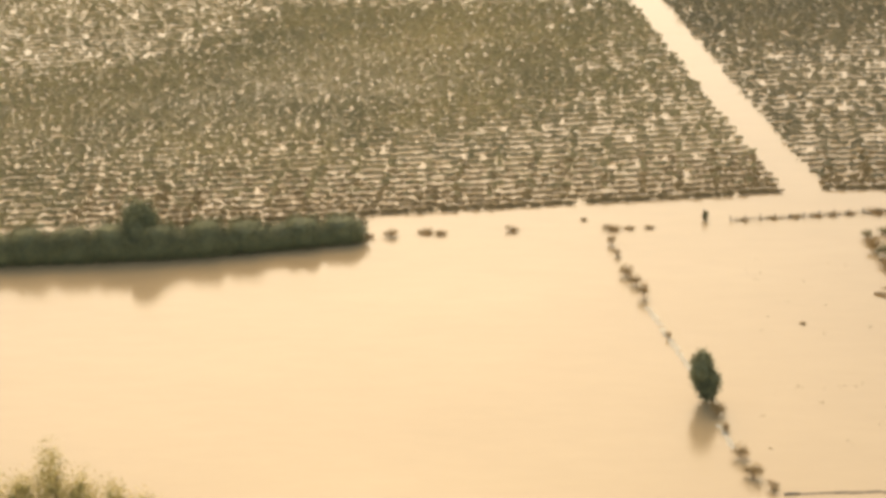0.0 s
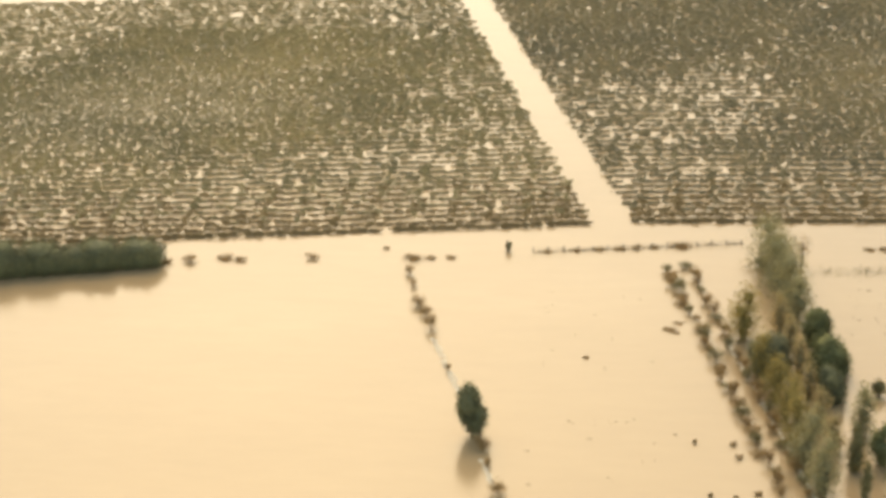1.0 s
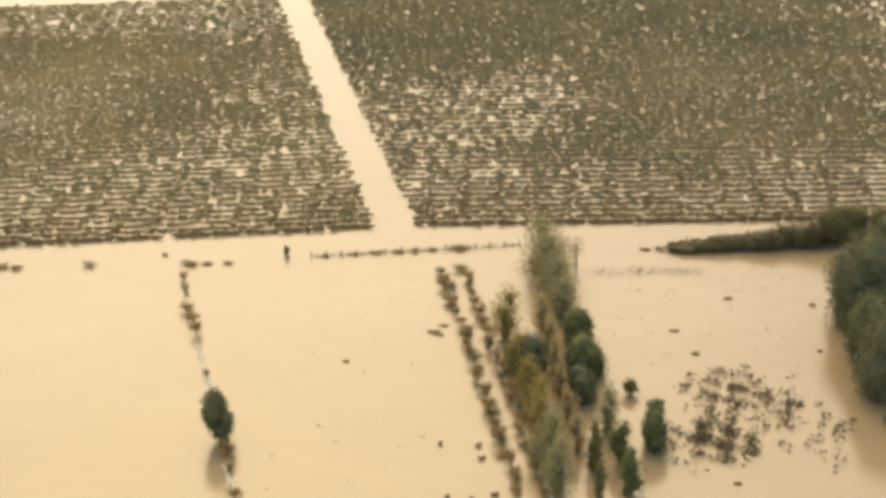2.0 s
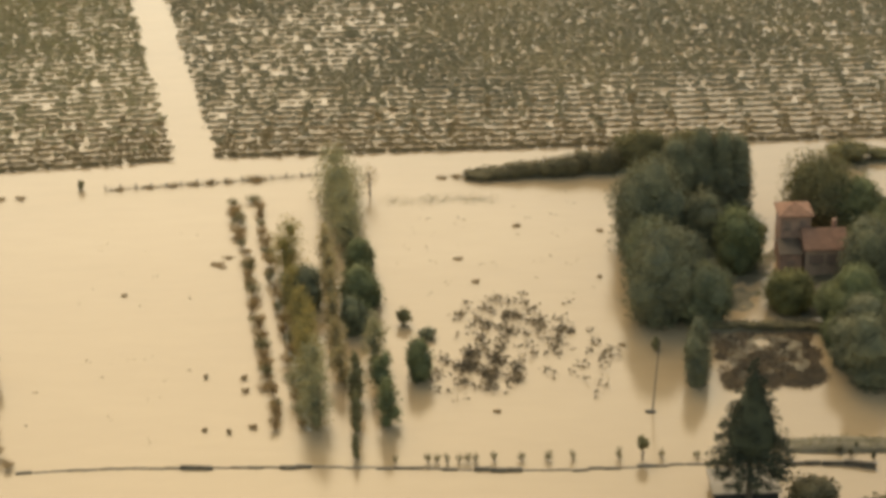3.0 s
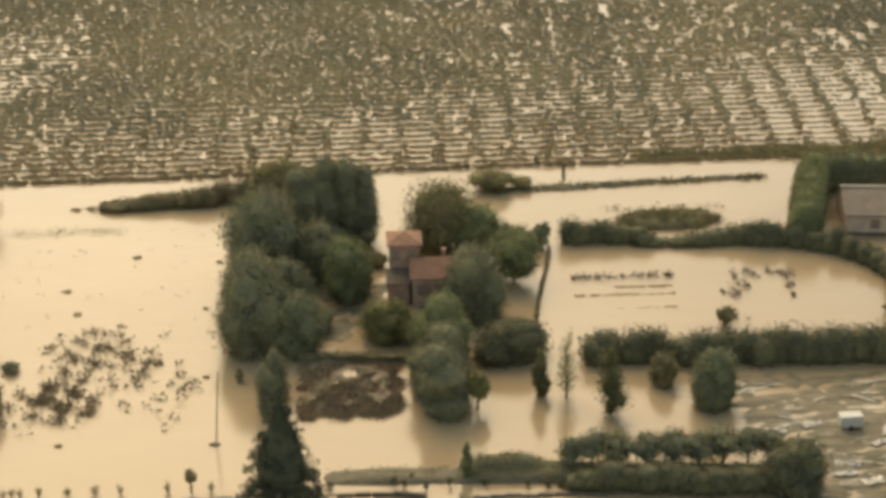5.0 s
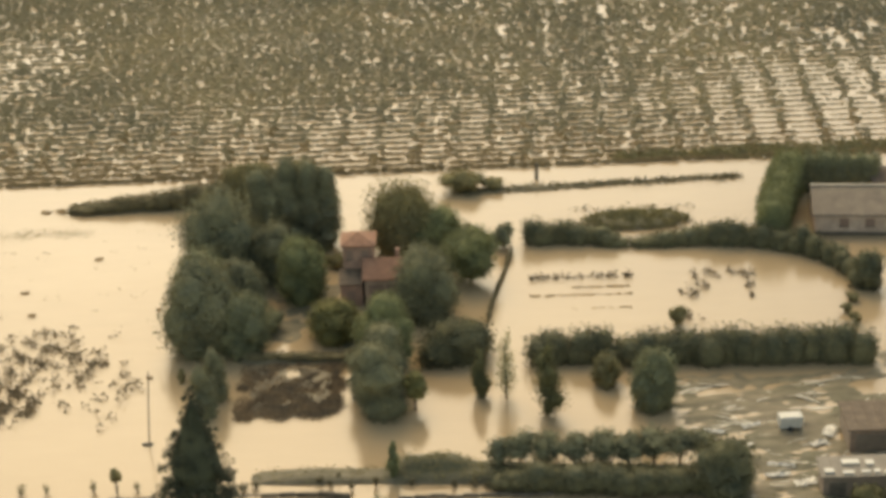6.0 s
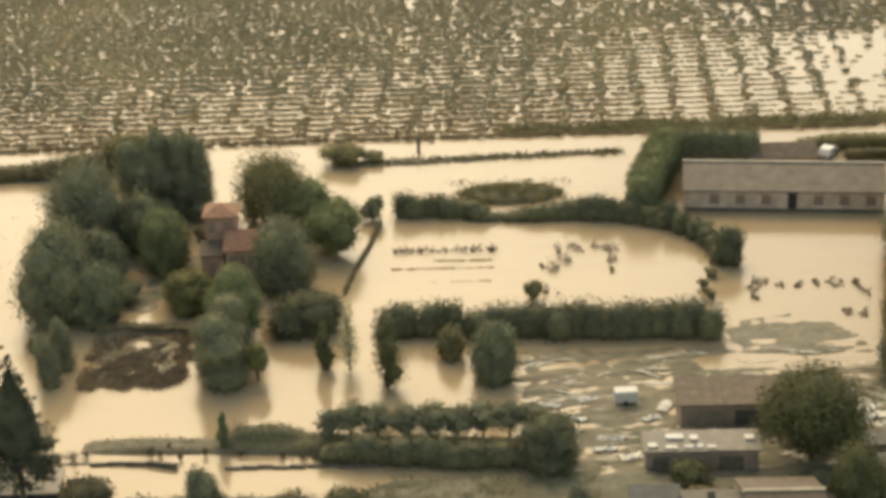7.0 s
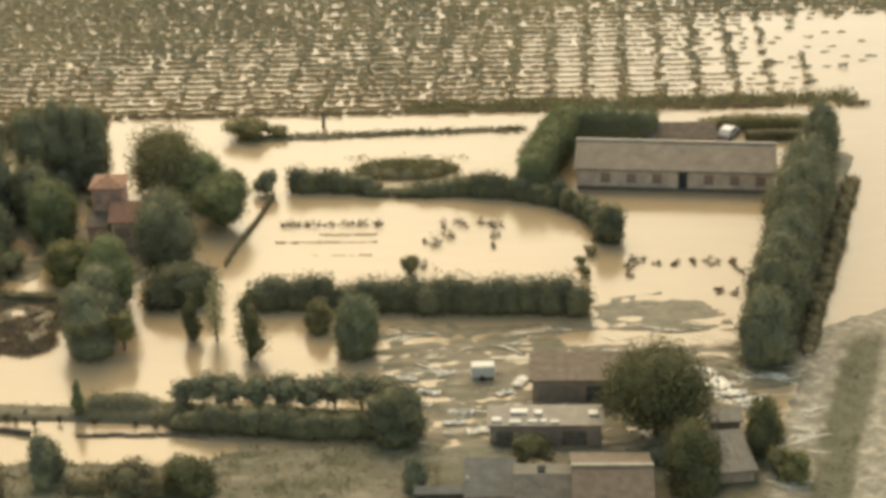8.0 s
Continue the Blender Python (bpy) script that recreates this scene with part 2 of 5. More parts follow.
def tube(bmv, bmf, pts, radii, sides=7):
    """Adds a tapered tube along pts to the vertex and face lists."""
    base = len(bmv)
    for (p, q) in zip(pts, radii):
        for k in range(sides):
            a = 2 * math.pi * k / sides
            bmv.append((p[0] + math.cos(a) * q, p[1] + math.sin(a) * q, p[2]))
    for j in range(len(pts) - 1):
        for k in range(sides):
            k2 = (k + 1) % sides
            bmf.append([base + j * sides + k, base + j * sides + k2, base + (j + 1) * sides + k2, base + (j + 1) * sides + k])
    bmf.append([base + (len(pts) - 1) * sides + k for k in range(sides)])


def trunk_mesh(h, top, spread, thick, seed, limbs=5):
    r = np.random.default_rng(seed + 5)
    v, f = [], []
    lean = r.normal(0, 0.03, 2) * h
    pts = [(lean[0] * s * s, lean[1] * s * s, -0.5 + (top + 0.5) * s) for s in (0, 0.12, 0.4, 0.7, 1)]
    tube(v, f, pts, [thick * 1.35, thick, thick * 0.8, thick * 0.55, thick * 0.18])
    for k in range(limbs):
        s = 0.3 + 0.5 * k / max(1, limbs - 1)
        a = 2.4 * k + r.uniform(0, 1)
        z0 = -0.5 + (top + 0.5) * s
        p0 = np.array((lean[0] * s * s, lean[1] * s * s, z0))
        reach = spread * r.uniform(0.55, 0.85) * (1.1 - 0.5 * s)
        p2 = p0 + np.array((math.cos(a) * reach, math.sin(a) * reach, reach * 0.7 + 0.3))
        p1 = (p0 + p2) / 2 + (0, 0, 0.12 * reach)
        tube(v, f, [p0, p1, p2], [thick * 0.45, thick * 0.3, thick * 0.1], 5)
    return mesh_from("trunk", np.array(v), f, M["bark"], True)


SEED = [100]


def next_seed():
    SEED[0] += 1
    return SEED[0]


def root(name, x, y, label, category, group="", z=0.0):
    ob = new(name)
    ob.empty_display_size = 0.5
    ob.location = (x, y, z)
    return tagged(ob, label, category, group)


def broadleaf(x, y, h, w, mat, label, low=0.12, group="", density=18, leaf=0.22, depth=None, name="broadleaf_tree", lobes_n=11, ragged=0.2, core=0.82, lean=0.0):
    """A spreading tree: trunk with limbs, crown of a dozen lobes."""
    s = next_seed()
    r = np.random.default_rng(s)
    d = depth or w
    z0, z1 = (h * low if low > 0.1 else -0.16 * h), h
    cz, rz = (z0 + z1) / 2, (z1 - z0) / 2
    lobes = [(0, 0, cz, w * 0.36, d * 0.36, rz * 0.78)]
    for k in range(lobes_n):
        q = (k + 0.5) / lobes_n
        zz = 1 - 2 * q
        rr = math.sqrt(max(0, 1 - zz * zz))
        a = 2.4 * k + r.uniform(-0.5, 0.5)
        f = r.uniform(0.36, 0.58)
        g = r.uniform(0.42, 0.6)
        lobes.append((math.cos(a) * rr * w / 2 * f, math.sin(a) * rr * d / 2 * f, cz + zz * rz * 0.68,
                      w / 2 * g * 1.15, d / 2 * g * 1.15, max(0.4, rz * g)))
    t = root(name, x, y, label, "tree", group)
    t.rotation_euler = (0, lean, r.uniform(-0.5, 0.5) if depth or lean else r.uniform(0, 6.28))
    part("trunk", trunk_mesh(h, h * 0.75, w * 0.42, 0.02 * h + 0.07, s), t)
    part("crown", crown_mesh("crown", lobes, mat, density, leaf, s, core, ragged), t)
    return t


def columnar(x, y, h, w, mat, label, group="", name="cypress", density=20, leaf=0.19, foot=0.05, ragged=0.14, tip=0.25, core=0.84):
    """A narrow tree: stacked lobes that swell and then close to the tip."""
    s = next_seed()
    r = np.random.default_rng(s)
    n = max(4, int(h / (w * 0.42)) + 1)
    lobes = []
    for k in range(n):
        q = (k + 0.5) / n
        z = h * (foot + (1 - foot) * q)
        prof = min(1.0, 0.55 + 2.2 * q) * (1 - (1 - tip) * max(0, (q - 0.45) / 0.55) ** 1.6)
        rad = w / 2 * prof * r.uniform(0.78, 1.02)
        lobes.append((r.normal(0, 0.08) * w, r.normal(0, 0.08) * w, z, rad, rad, h / n * 1.25))
    t = root(name, x, y, label, "tree", group)
    part("trunk", trunk_mesh(h, h * 0.85, w * 0.3, 0.012 * h + 0.06, s, 3), t)
    part("crown", crown_mesh("crown", lobes, mat, density, leaf, s, core, ragged), t)
    return t


def fir(x, y, h, w, mat, label):
    """A conifer: whorls of drooping boughs that shorten to a spire."""
    s = next_seed()
    r = np.random.default_rng(s)
    vs, fs, off = [], [], 0
    z = h * 0.25
    while z < h * 0.985:
        q = (z - h * 0.25) / (h * 0.75)
        reach = w / 2 * (1 - q) ** 0.85 * (0.72 + 0.28 * min(1, q * 8)) + 0.12
        for k in range(max(4, int(11 * (1 - q)) + 3)):
            a = r.uniform(0, 6.28)
            L = reach * r.uniform(0.78, 1.06)
            m = max(10, int(L * 26))
            u = np.sqrt(r.uniform(0.02, 1, m))
            side = r.normal(0, 0.15, m) * L * (1.05 - u * 0.6)
            p = np.stack([np.cos(a) * u * L - np.sin(a) * side, np.sin(a) * u * L + np.cos(a) * side,
                          z - 0.33 * u * L + 0.16 * u * u * L + r.normal(0, 0.1, m)], 1)
            nr = np.stack([np.cos(a) * np.ones(m), np.sin(a) * np.ones(m), np.full(m, 1.1)], 1)
            kv, kf = kites(p, nr, 0.15 * r.uniform(0.6, 1.3, m), r, 0.5)
            vs.append(kv), fs.append(kf + off)
            off += len(kv)
        z += 0.4 + 0.12 * (1 - q)
    t = root("fir_tree", x, y, label, "tree")
    v, f = [], []
    tube(v, f, [(0, 0, -0.5), (0, 0, h * 0.5), (0, 0, h * 0.97)], [0.34, 0.2, 0.04], 9)
    part("trunk", mesh_from("trunk", np.array(v), f, M["bark"], True), t)
    cz = (ICO_V[:, 2] + 1) / 2
    cone = np.stack([ICO_V[:, 0] * (1 - cz) * w * 0.38, ICO_V[:, 1] * (1 - cz) * w * 0.38, h * (0.3 + 0.64 * cz)], 1)
    vs.append(cone)
    faces = [q for k in fs for q in k.tolist()] + (ICO_F + off).tolist()
    part("crown", mesh_from("crown", np.concatenate(vs), faces, mat), t)
    return t


def shrub(x, y, w, h, mat, label, group="", name="shrub", density=16, leaf=0.2, n=4, z=0.0, category="shrub"):
    """A bush standing in the water: a few lobes on short stems."""
    s = next_seed()
    r = np.random.default_rng(s)
    lobes = [(0, 0, h * 0.45, w * 0.32, w * 0.32, h * 0.5)]
    for k in range(n):
        a = 2.4 * k + r.uniform(0, 1)
        g = r.uniform(0.18, 0.3)
        lobes.append((math.cos(a) * w * 0.26, math.sin(a) * w * 0.26, h * r.uniform(0.3, 0.7), w * g, w * g, h * r.uniform(0.25, 0.36)))
    t = root(name, x, y, label, category, group, z)
    for k in range(3):
        a = 2.1 * k
        v, f = [], []
        tube(v, f, [(0, 0, -0.4), (math.cos(a) * w * 0.12, math.sin(a) * w * 0.12, h * 0.5)], [0.05, 0.02], 5)
        part("stem", mesh_from("stem", np.array(v), f, M["bark"]), t)
    part("foliage", crown_mesh("foliage", lobes, mat, density * (1.5 if n == 3 else 1), leaf * (0.6 if n == 3 else 1), s, 0.3 if n == 3 else 0.8, 0.42 if n == 3 else 0.2), t)
    return t


def hedge(points, h, w, mat, label, step=1.3, density=16, leaf=0.2, uneven=0.18, base=0.0, trimmed=False):
    """A hedge along a line; h may be one height or one for each point."""
    s = next_seed()
    r = np.random.default_rng(s)
    hs = h if isinstance(h, (list, tuple)) else [h] * len(points)
    ox, oy = points[0]
    t = root("hedge", ox, oy, label, "hedge", "", base)
    bunch = []
    for (a, b, ha, hb) in zip(points[:-1], points[1:], hs[:-1], hs[1:]):
        L = math.dist(a, b)
        cx, cy = abs(b[0] - a[0]) / L * step, abs(b[1] - a[1]) / L * step
        k = max(1, int(L / step))
        for j in range(k):
            q = (j + 0.5) / k
            sway = 0.6 * math.sin(0.55 * (ox + oy) + 1.1 * L * q) + 0.4 * math.sin(2.3 * L * q)
            hh = (ha + (hb - ha) * q) * (1 + (uneven * sway if trimmed else 0.8 * uneven * sway + r.normal(0, 0.6 * uneven)))
            x, y = a[0] + (b[0] - a[0]) * q - ox, a[1] + (b[1] - a[1]) * q - oy
            jx, jy = r.normal(0, 0.09 * w, 2)
            ww = w * (1 + (0.4 * uneven * sway if trimmed else r.normal(0, uneven * 0.6)))
            if trimmed:
                bunch.append((x, y, hh * 0.44, max(ww / 2, 1.2 * cx), max(ww / 2, 1.2 * cy), hh * 0.54))
            else:
                bunch.append((x + jx, y + jy, hh * 0.4, max(ww / 2, 1.35 * cx), max(ww / 2, 1.35 * cy), hh * 0.6))
            if len(bunch) >= 2 or j == k - 1:
                x0, y0 = bunch[0][:2]
                me = crown_mesh("bush", [(p[0] - x0, p[1] - y0, *p[2:]) for p in bunch], mat, density, leaf, next_seed(), ragged=0.08 if trimmed else 0.16, boxy=0.62 if trimmed else 0.72)
                part("bush", me, t).location = (x0, y0, 0)
                bunch = []
    return t


# ---- ground and water ----
def smooth(a, b, v):
    t = np.clip((v - a) / (b - a), 0, 1)
    return t * t * (3 - 2 * t)


def waves(x, y, scale, seed, sx=1.0, sy=1.0):
    """Cheap smooth noise from a few rotated sines, about -1 to 1."""
    r = np.random.default_rng(seed)
    d = np.zeros_like(x)
    for k in range(7):
        a = r.uniform(0, 6.28)
        f = scale * r.uniform(0.6, 1.9)
        d += np.sin((x * sx * math.cos(a) + y * sy * math.sin(a)) * f + r.uniform(0, 6.28))
    return d / 3.2


def segment_distance(x, y, a, b):
    ax, ay = b[0] - a[0], b[1] - a[1]
    t = np.clip(((x - a[0]) * ax + (y - a[1]) * ay) / (ax * ax + ay * ay), 0, 1)
    return np.hypot(x - a[0] - t * ax, y - a[1] - t * ay)


def shore_x(y):
    """The line of the raised lane on the east side."""
    return 66.0 + (y + 38) * 0.255


def terrain(x, y):
    """Height over the flood level and the share of grass."""
    h = np.full_like(x, -0.7)
    g = np.zeros_like(x)
    n1, n2 = waves(x, y, 0.5, 3), waves(x, y, 1.7, 4)
    streak = waves(x, y, 0.9, 9, 0.35, 1.5)
    calm = smooth(-72, -64, y)                      # the fields behind lie smooth
    n1, n2, streak = n1 * calm, n2 * calm, streak * calm

    def raise_to(mask, top, grass):
        nonlocal h, g
        h = h + (np.maximum(h, top) - h) * mask
        g = g * (1 - mask) + grass * mask

    # mud flat with shallow streams
    m = smooth(16, 25, x + 2.0 * n1) * smooth(66, 60, x) * smooth(-20.5, -25, y + 1.0 * n2) * smooth(-56, -51, y)
    fine = waves(x, y, 2.0, 13, 0.4, 1.3)
    small = waves(x, y, 4.2, 14, 0.4, 1.2) * waves(x, y, 0.6, 16)
    m = m * (1 - smooth(1.9, 0.8, np.abs(y + 27.6 + 0.4 * n1)) * smooth(41, 45, x) * smooth(61.5, 59, x))
    raise_to(m, 0.075 + 0.07 * streak + 0.08 * fine + 0.12 * small + 0.05 * n2, 0.3 + 0.3 * n1 + 0.3 * small)
    m = smooth(6, 12, x) * smooth(31, 28, x) * smooth(-49.5, -51, y) * smooth(-57, -55, y)
    raise_to(m, -0.01 + 0.08 * streak + 0.1 * fine, 0.3)
    # lawn that just breaks the surface
    m = smooth(6.8, 4.5, np.hypot((x - 51.8) * 0.72, (y + 20.6) * 1.3) + 0.8 * n2 + 1.3 * streak)
    raise_to(m, 0.06 + 0.05 * streak + 0.03 * fine, 0.3)
    lawn = 0.45 * m
    # bank beside the front track
    m = smooth(2.4, 0.9, segment_distance(x, y, (-20, -43.2), (4, -44.0)))
    raise_to(m, 0.42 + 0.12 * n1, 0.38)
    m = smooth(-7.4, -5.6, x) * smooth(2.6, -1.4, x) * smooth(2.0, 0.5, np.abs(y + 43.0))
    raise_to(m, 1.75 + 0.1 * n1, 0.4)
    m = smooth(2.6, 1.0, segment_distance(x, y, (-6, -43.2), (26, -46.0)))
    raise_to(m, 0.85 + 0.12 * n1, 0.95)
    m = smooth(25, 27.5, x) * smooth(35, 33, x) * smooth(-50.5, -52, y)
    raise_to(m, 0.3 + 0.06 * n1, 0.9)
    # south shore
    edge = np.where(x > -24, -53.6, -57.4) + 2.4 * smooth(2, 12, x) + 0.7 * n1 - 3.0 * smooth(-10, -30, x)
    m = smooth(0.9, -0.9, y - edge)
    raise_to(m, 0.4 + 0.12 * n1 + 0.08 * n2, np.clip(0.55 + 0.3 * n1 + 0.25 * streak, 0, 1))
    shingle = m * smooth(4, 9, x) * smooth(-54.8, -53.4, y + 0.5 * n2)
    # house garden
    m = smooth(1.05, 0.75, np.hypot((x + 13) / 16, (y + 2) / 15))
    raise_to(m, 0.0 + 0.16 * n1 + 0.05 * n2, 0.35)
    m = smooth(1.5, 0.6, segment_distance(x, y, (-24, -16.4), (-9.5, -17.2)))
    raise_to(m, 0.55 + 0.1 * n1, 0.5)
    # heap of turned earth below the garden
    m = smooth(1.15, 0.75, np.maximum(np.abs((x + 18.2) / 5.4), np.abs((y + 24.4) / 6.4)) + 0.12 * n1 + 0.08 * n2)
    raise_to(m, 0.22 + 0.2 * n1 + 0.12 * n2, 0.0)
    # islets and banks north of the kitchen garden
    m = smooth(1.1, 0.6, np.hypot((x - 22.8) / 6.8, (y - 20.6) / 3.6))
    raise_to(m, 0.75 + 0.15 * n2, 0.45)
    m = smooth(1.0, 0.4, segment_distance(x, y, (2, 32.6), (38, 35.2)) - 0.6 * smooth(24, 8, x))
    raise_to(m, 0.18 + 0.2 * n1, 0.4)
    m = smooth(1.8, 0.7, segment_distance(x, y, (-49, 30.0), (-24, 31.5)))
    raise_to(m, 0.3 + 0.1 * n1, 0.6)
    m = smooth(1.6, 0.3, segment_distance(x, y, (-61, 22.6), (-48, 22.4)))
    raise_to(m, 0.0 + 0.07 * streak, 0.35)
    # strip under the east tree row, and the lane bank beyond it
    m = smooth(4.0, 2.2, segment_distance(x, y, (63, -36), (78, 24)))
    raise_to(m, 0.12 + 0.12 * n1, 0.35)
    s = x - shore_x(y)
    m = smooth(-1.6, 0.4, s + 0.5 * n2) * smooth(-14, -34, y + 3.0 * n1 - 0.8 * s)
    raise_to(m, 0.34 + 0.12 * n1 + 0.06 * n2, smooth(3.0, 4.2, s + 0.5 * n2) * smooth(7.9, 6.9, s + 0.2 * n1) * smooth(-25, -31, y + n1))
    stony = np.maximum(np.maximum(m * (1 - g), 0.8 * shingle), lawn)
    # weedy headland in front of the eastern vines
    m = smooth(2.0, 0.8, segment_distance(x, y, (34, 44.4), (82, 46.0)) + 1.2 * smooth(52, 30, x))
    raise_to(m, 0.16 + 0.1 * n1, 0.5)
    return h, np.clip(g, 0, 1), stony


def build_ground():
    xs = np.concatenate([[-3000, -1200, -500], np.arange(-215, -90, 2.5), np.arange(-90, -36, 1.2), np.arange(-36, 14, 0.7), np.arange(14, 70, 0.42), np.arange(70, 90, 0.7), np.arange(90, 130, 2.5), [300, 1000, 3000]])
    ys = np.concatenate([[-3000, -1000, -300], np.arange(-120, -66, 3.0), np.arange(-66, -58, 0.7), np.arange(-58, -18, 0.4), np.arange(-18, 40, 0.7), np.arange(40, 50, 0.8), np.arange(50, 110, 2.5), [150, 300, 1000, 3000]])
    X, Y = np.meshgrid(xs, ys)
    H, G, S = terrain(X, Y)
    nx, ny = len(xs), len(ys)
    v = np.stack([X.ravel(), Y.ravel(), H.ravel()], 1)
    i = np.arange((ny - 1) * nx).reshape(ny - 1, nx)[:, :-1].ravel()
    f = np.stack([i, i + 1, i + 1 + nx, i + nx], 1)
    me = mesh_from("ground", v, f, M["ground"], True)
    at = me.attributes.new("grass", "FLOAT", "POINT")
    at.data.foreach_set("value", G.ravel())
    at = me.attributes.new("gravel", "FLOAT", "POINT")
    at.data.foreach_set("value", S.ravel())
    tagged(new("ground", me), "drowned fields with muddy and grassy banks breaking the flood", "ground", kind="structure")
    w = np.array([(-3000, -3000, 0), (3000, -3000, 0), (3000, 3000, 0), (-3000, 3000, 0)], float)
    tagged(new("water", mesh_from("water", w, [[0, 1, 2, 3]], M["water"])),
           "still tan flood water heavy with silt", "water", kind="structure")


build_ground()


# ---- the vineyard: trellised rows with gaps, standing in the flood ----
def road_x(y):
    """The middle of the drowned lane between the two vineyard blocks."""
    return -88.2 - (y - 39) * 0.205


def row_start_y(x):
    return np.where(x < -88, 38.9 + (x + 88) * 0.118, 39.4 + (x + 88) * 0.022)


ROW = 2.25


def blot(x, y, cx, cy, rx, ry):
    return np.exp(-((x - cx) / rx) ** 2 - ((y - cy) / ry) ** 2)


def vigour(x, y):
    """Where the vines grow rank (towards 1) or thin (towards -1)."""
    p = 0.45 * waves(x, y, 0.05, 41) + 0.22 * waves(x, y, 0.16, 42, 0.8, 1.6)
    p = p + 1.1 * blot(x, y, -160, 84, 34, 32) - 0.9 * blot(x, y, -122, 58, 26, 24)
    p = p - 1.0 * smooth(120, 140, y) * smooth(-95, -120, x) - 2.0 * blot(x, y, -198, 122, 24, 28)
    p = p - 0.45 * blot(x, y, -80, 64, 18, 24) + 0.4 * blot(x, y, -42, 108, 36, 22) - 0.95 * blot(x, y, -112, 112, 19, 34) - 0.4 * blot(x, y, -66, 100, 14, 24) - 0.3 * smooth(128, 146, y)
    p = p - 0.5 * blot(x, y, 0, 62, 30, 20)
    return np.clip(p, -1, 1)


def vine_cover(x, y, k):
    """How thick the vines stand at a place of row k (0 to 1), how far they are drowned, the lines of stouter plants, and where the canopy closes."""
    east = smooth(-22, 22, x)
    far = smooth(0, 1, (y + 4 * waves(x, y, 0.11, 45) - 58 - 18 * east) / (16 + 12 * east))
    drowned = smooth(8, 58, x + 5 * waves(x, y, 0.1, 43)) * smooth(85.5, 81, y + 0.6 * waves(x, y, 0.2, 46))
    u = np.mod(x - 46.9 - 0.03 * (y - 50) + 2.625, 5.25) - 2.625
    col = np.exp(-((u + 0.15 * np.sin(1.3 * k)) / 0.5) ** 2)
    ph = np.random.default_rng(7000 + k).uniform(0, 6.28, 3)
    gaps = np.sin(x * 1.13 + ph[0]) + np.sin(x * 1.9 + ph[1]) + 1.1 * np.sin(x * 2.9 + ph[2])
    wisp = smooth(0.48 - 0.24 * smooth(-40, 10, x), 0.95, waves(x + 0.03 * y, y, 2.0, 51, 1.0, 0.13))
    p = vigour(x, y)
    near_d = 0.84 + 0.12 * smooth(-80, -100, x) - 0.1 * smooth(-20, 30, x) + 0.16 * gaps + (0.4 + 0.3 * east) * (col - 0.2) + 0.12 * waves(x, y, 0.45, 22, 1.0, 0.5) + 0.3 * p
    far_d = 1.08 - 0.16 * smooth(-10, 40, x) + 0.06 * gaps + 0.45 * east * (col - 0.3) - (0.8 + 0.55 * smooth(-158, -132, x)) * wisp + 0.25 * np.maximum(p, 0) + 0.85 * np.minimum(p, 0) + 0.7 * smooth(50, 72, x)
    wet = 0.92 - 1.0 * smooth(54, 82, x) + 0.08 * gaps + (0.9 - 0.85 * smooth(68, 88, x)) * col
    d = (near_d * (1 - far) + far_d * far) * (1 - drowned) + wet * drowned
    return (d + 0.25 if k == 0 else d), drowned, col, far


def vine_leaves(x, y, tall, r, q=18, rank=None):
    """Vine canopy at the places x, y: blades laid along the row, looser where the plants stand tall."""
    n = len(x) * q
    top = np.repeat(tall * r.uniform(0.82, 1.18, len(x)), q)
    loose = 0.45 * np.clip((top - 0.6) / 0.6, 0, 1)
    rank = np.repeat(np.zeros(len(x)) if rank is None else rank, q)
    c = np.stack([np.repeat(x, q) + r.normal(0, 0.3, n), np.repeat(y, q) + r.normal(0, 1, n) * (0.1 + 0.14 * np.repeat(smooth(50, 86, y), q) + 0.12 * loose + 0.2 * rank), top * r.uniform(0.08, 0.95, n)], 1)
    a = r.normal(0, 0.12 + 0.7 * loose, n)
    b = r.normal(0, 0.1 + 0.45 * loose, n)
    u = np.stack([np.cos(a) * np.cos(b), np.sin(a) * np.cos(b), np.sin(b)], 1)
    tilt = r.uniform(0.3, 1.3, n) * (1 - 0.55 * rank)
    w = np.stack([-np.sin(a) * np.cos(tilt), np.cos(a) * np.cos(tilt), np.sin(tilt)], 1)
    small = np.where(top < 0.19, 0.65, 1.0)
    su = (r.uniform(0.19, 0.39, n) * (1 - 0.35 * loose) * (0.4 + 0.6 * small))[:, None]
    sw = (r.uniform(0.1, 0.2, n) * (1 + 0.3 * loose) * small)[:, None]
    v = np.empty((n, 4, 3))
    v[:, 0], v[:, 1], v[:, 2], v[:, 3] = c + u * su, c + w * sw, c - u * su, c - w * sw
    v[:, :, 2] = np.maximum(v[:, :, 2], 0.01)
    return v.reshape(-1, 3), np.arange(n * 4).reshape(-1, 4)


def row_x(k, side):
    y0 = 39.3 + ROW * k
    return np.arange(-262, road_x(y0) - 3.2, 0.8) if side == 0 else np.arange(road_x(y0) + 3.3, 92.0 if k < 16 else 118.0, 0.8)


VINE_KINDS = {}


def vine_kind(mat, height, rank, variant):
    """One vine of a given height and rankness; alike vines share their mesh."""
    key = (mat.name, height, rank, variant)
    if key not in VINE_KINDS:
        r = np.random.default_rng(8000 + height * 40 + rank * 10 + variant)
        v, f = vine_leaves(np.zeros(1), np.zeros(1), np.array([max(1.0, height) / 8]), r, 18, np.array([rank / 3]))
        VINE_KINDS[key] = mesh_from("vine", v, f, mat)
    return VINE_KINDS[key]


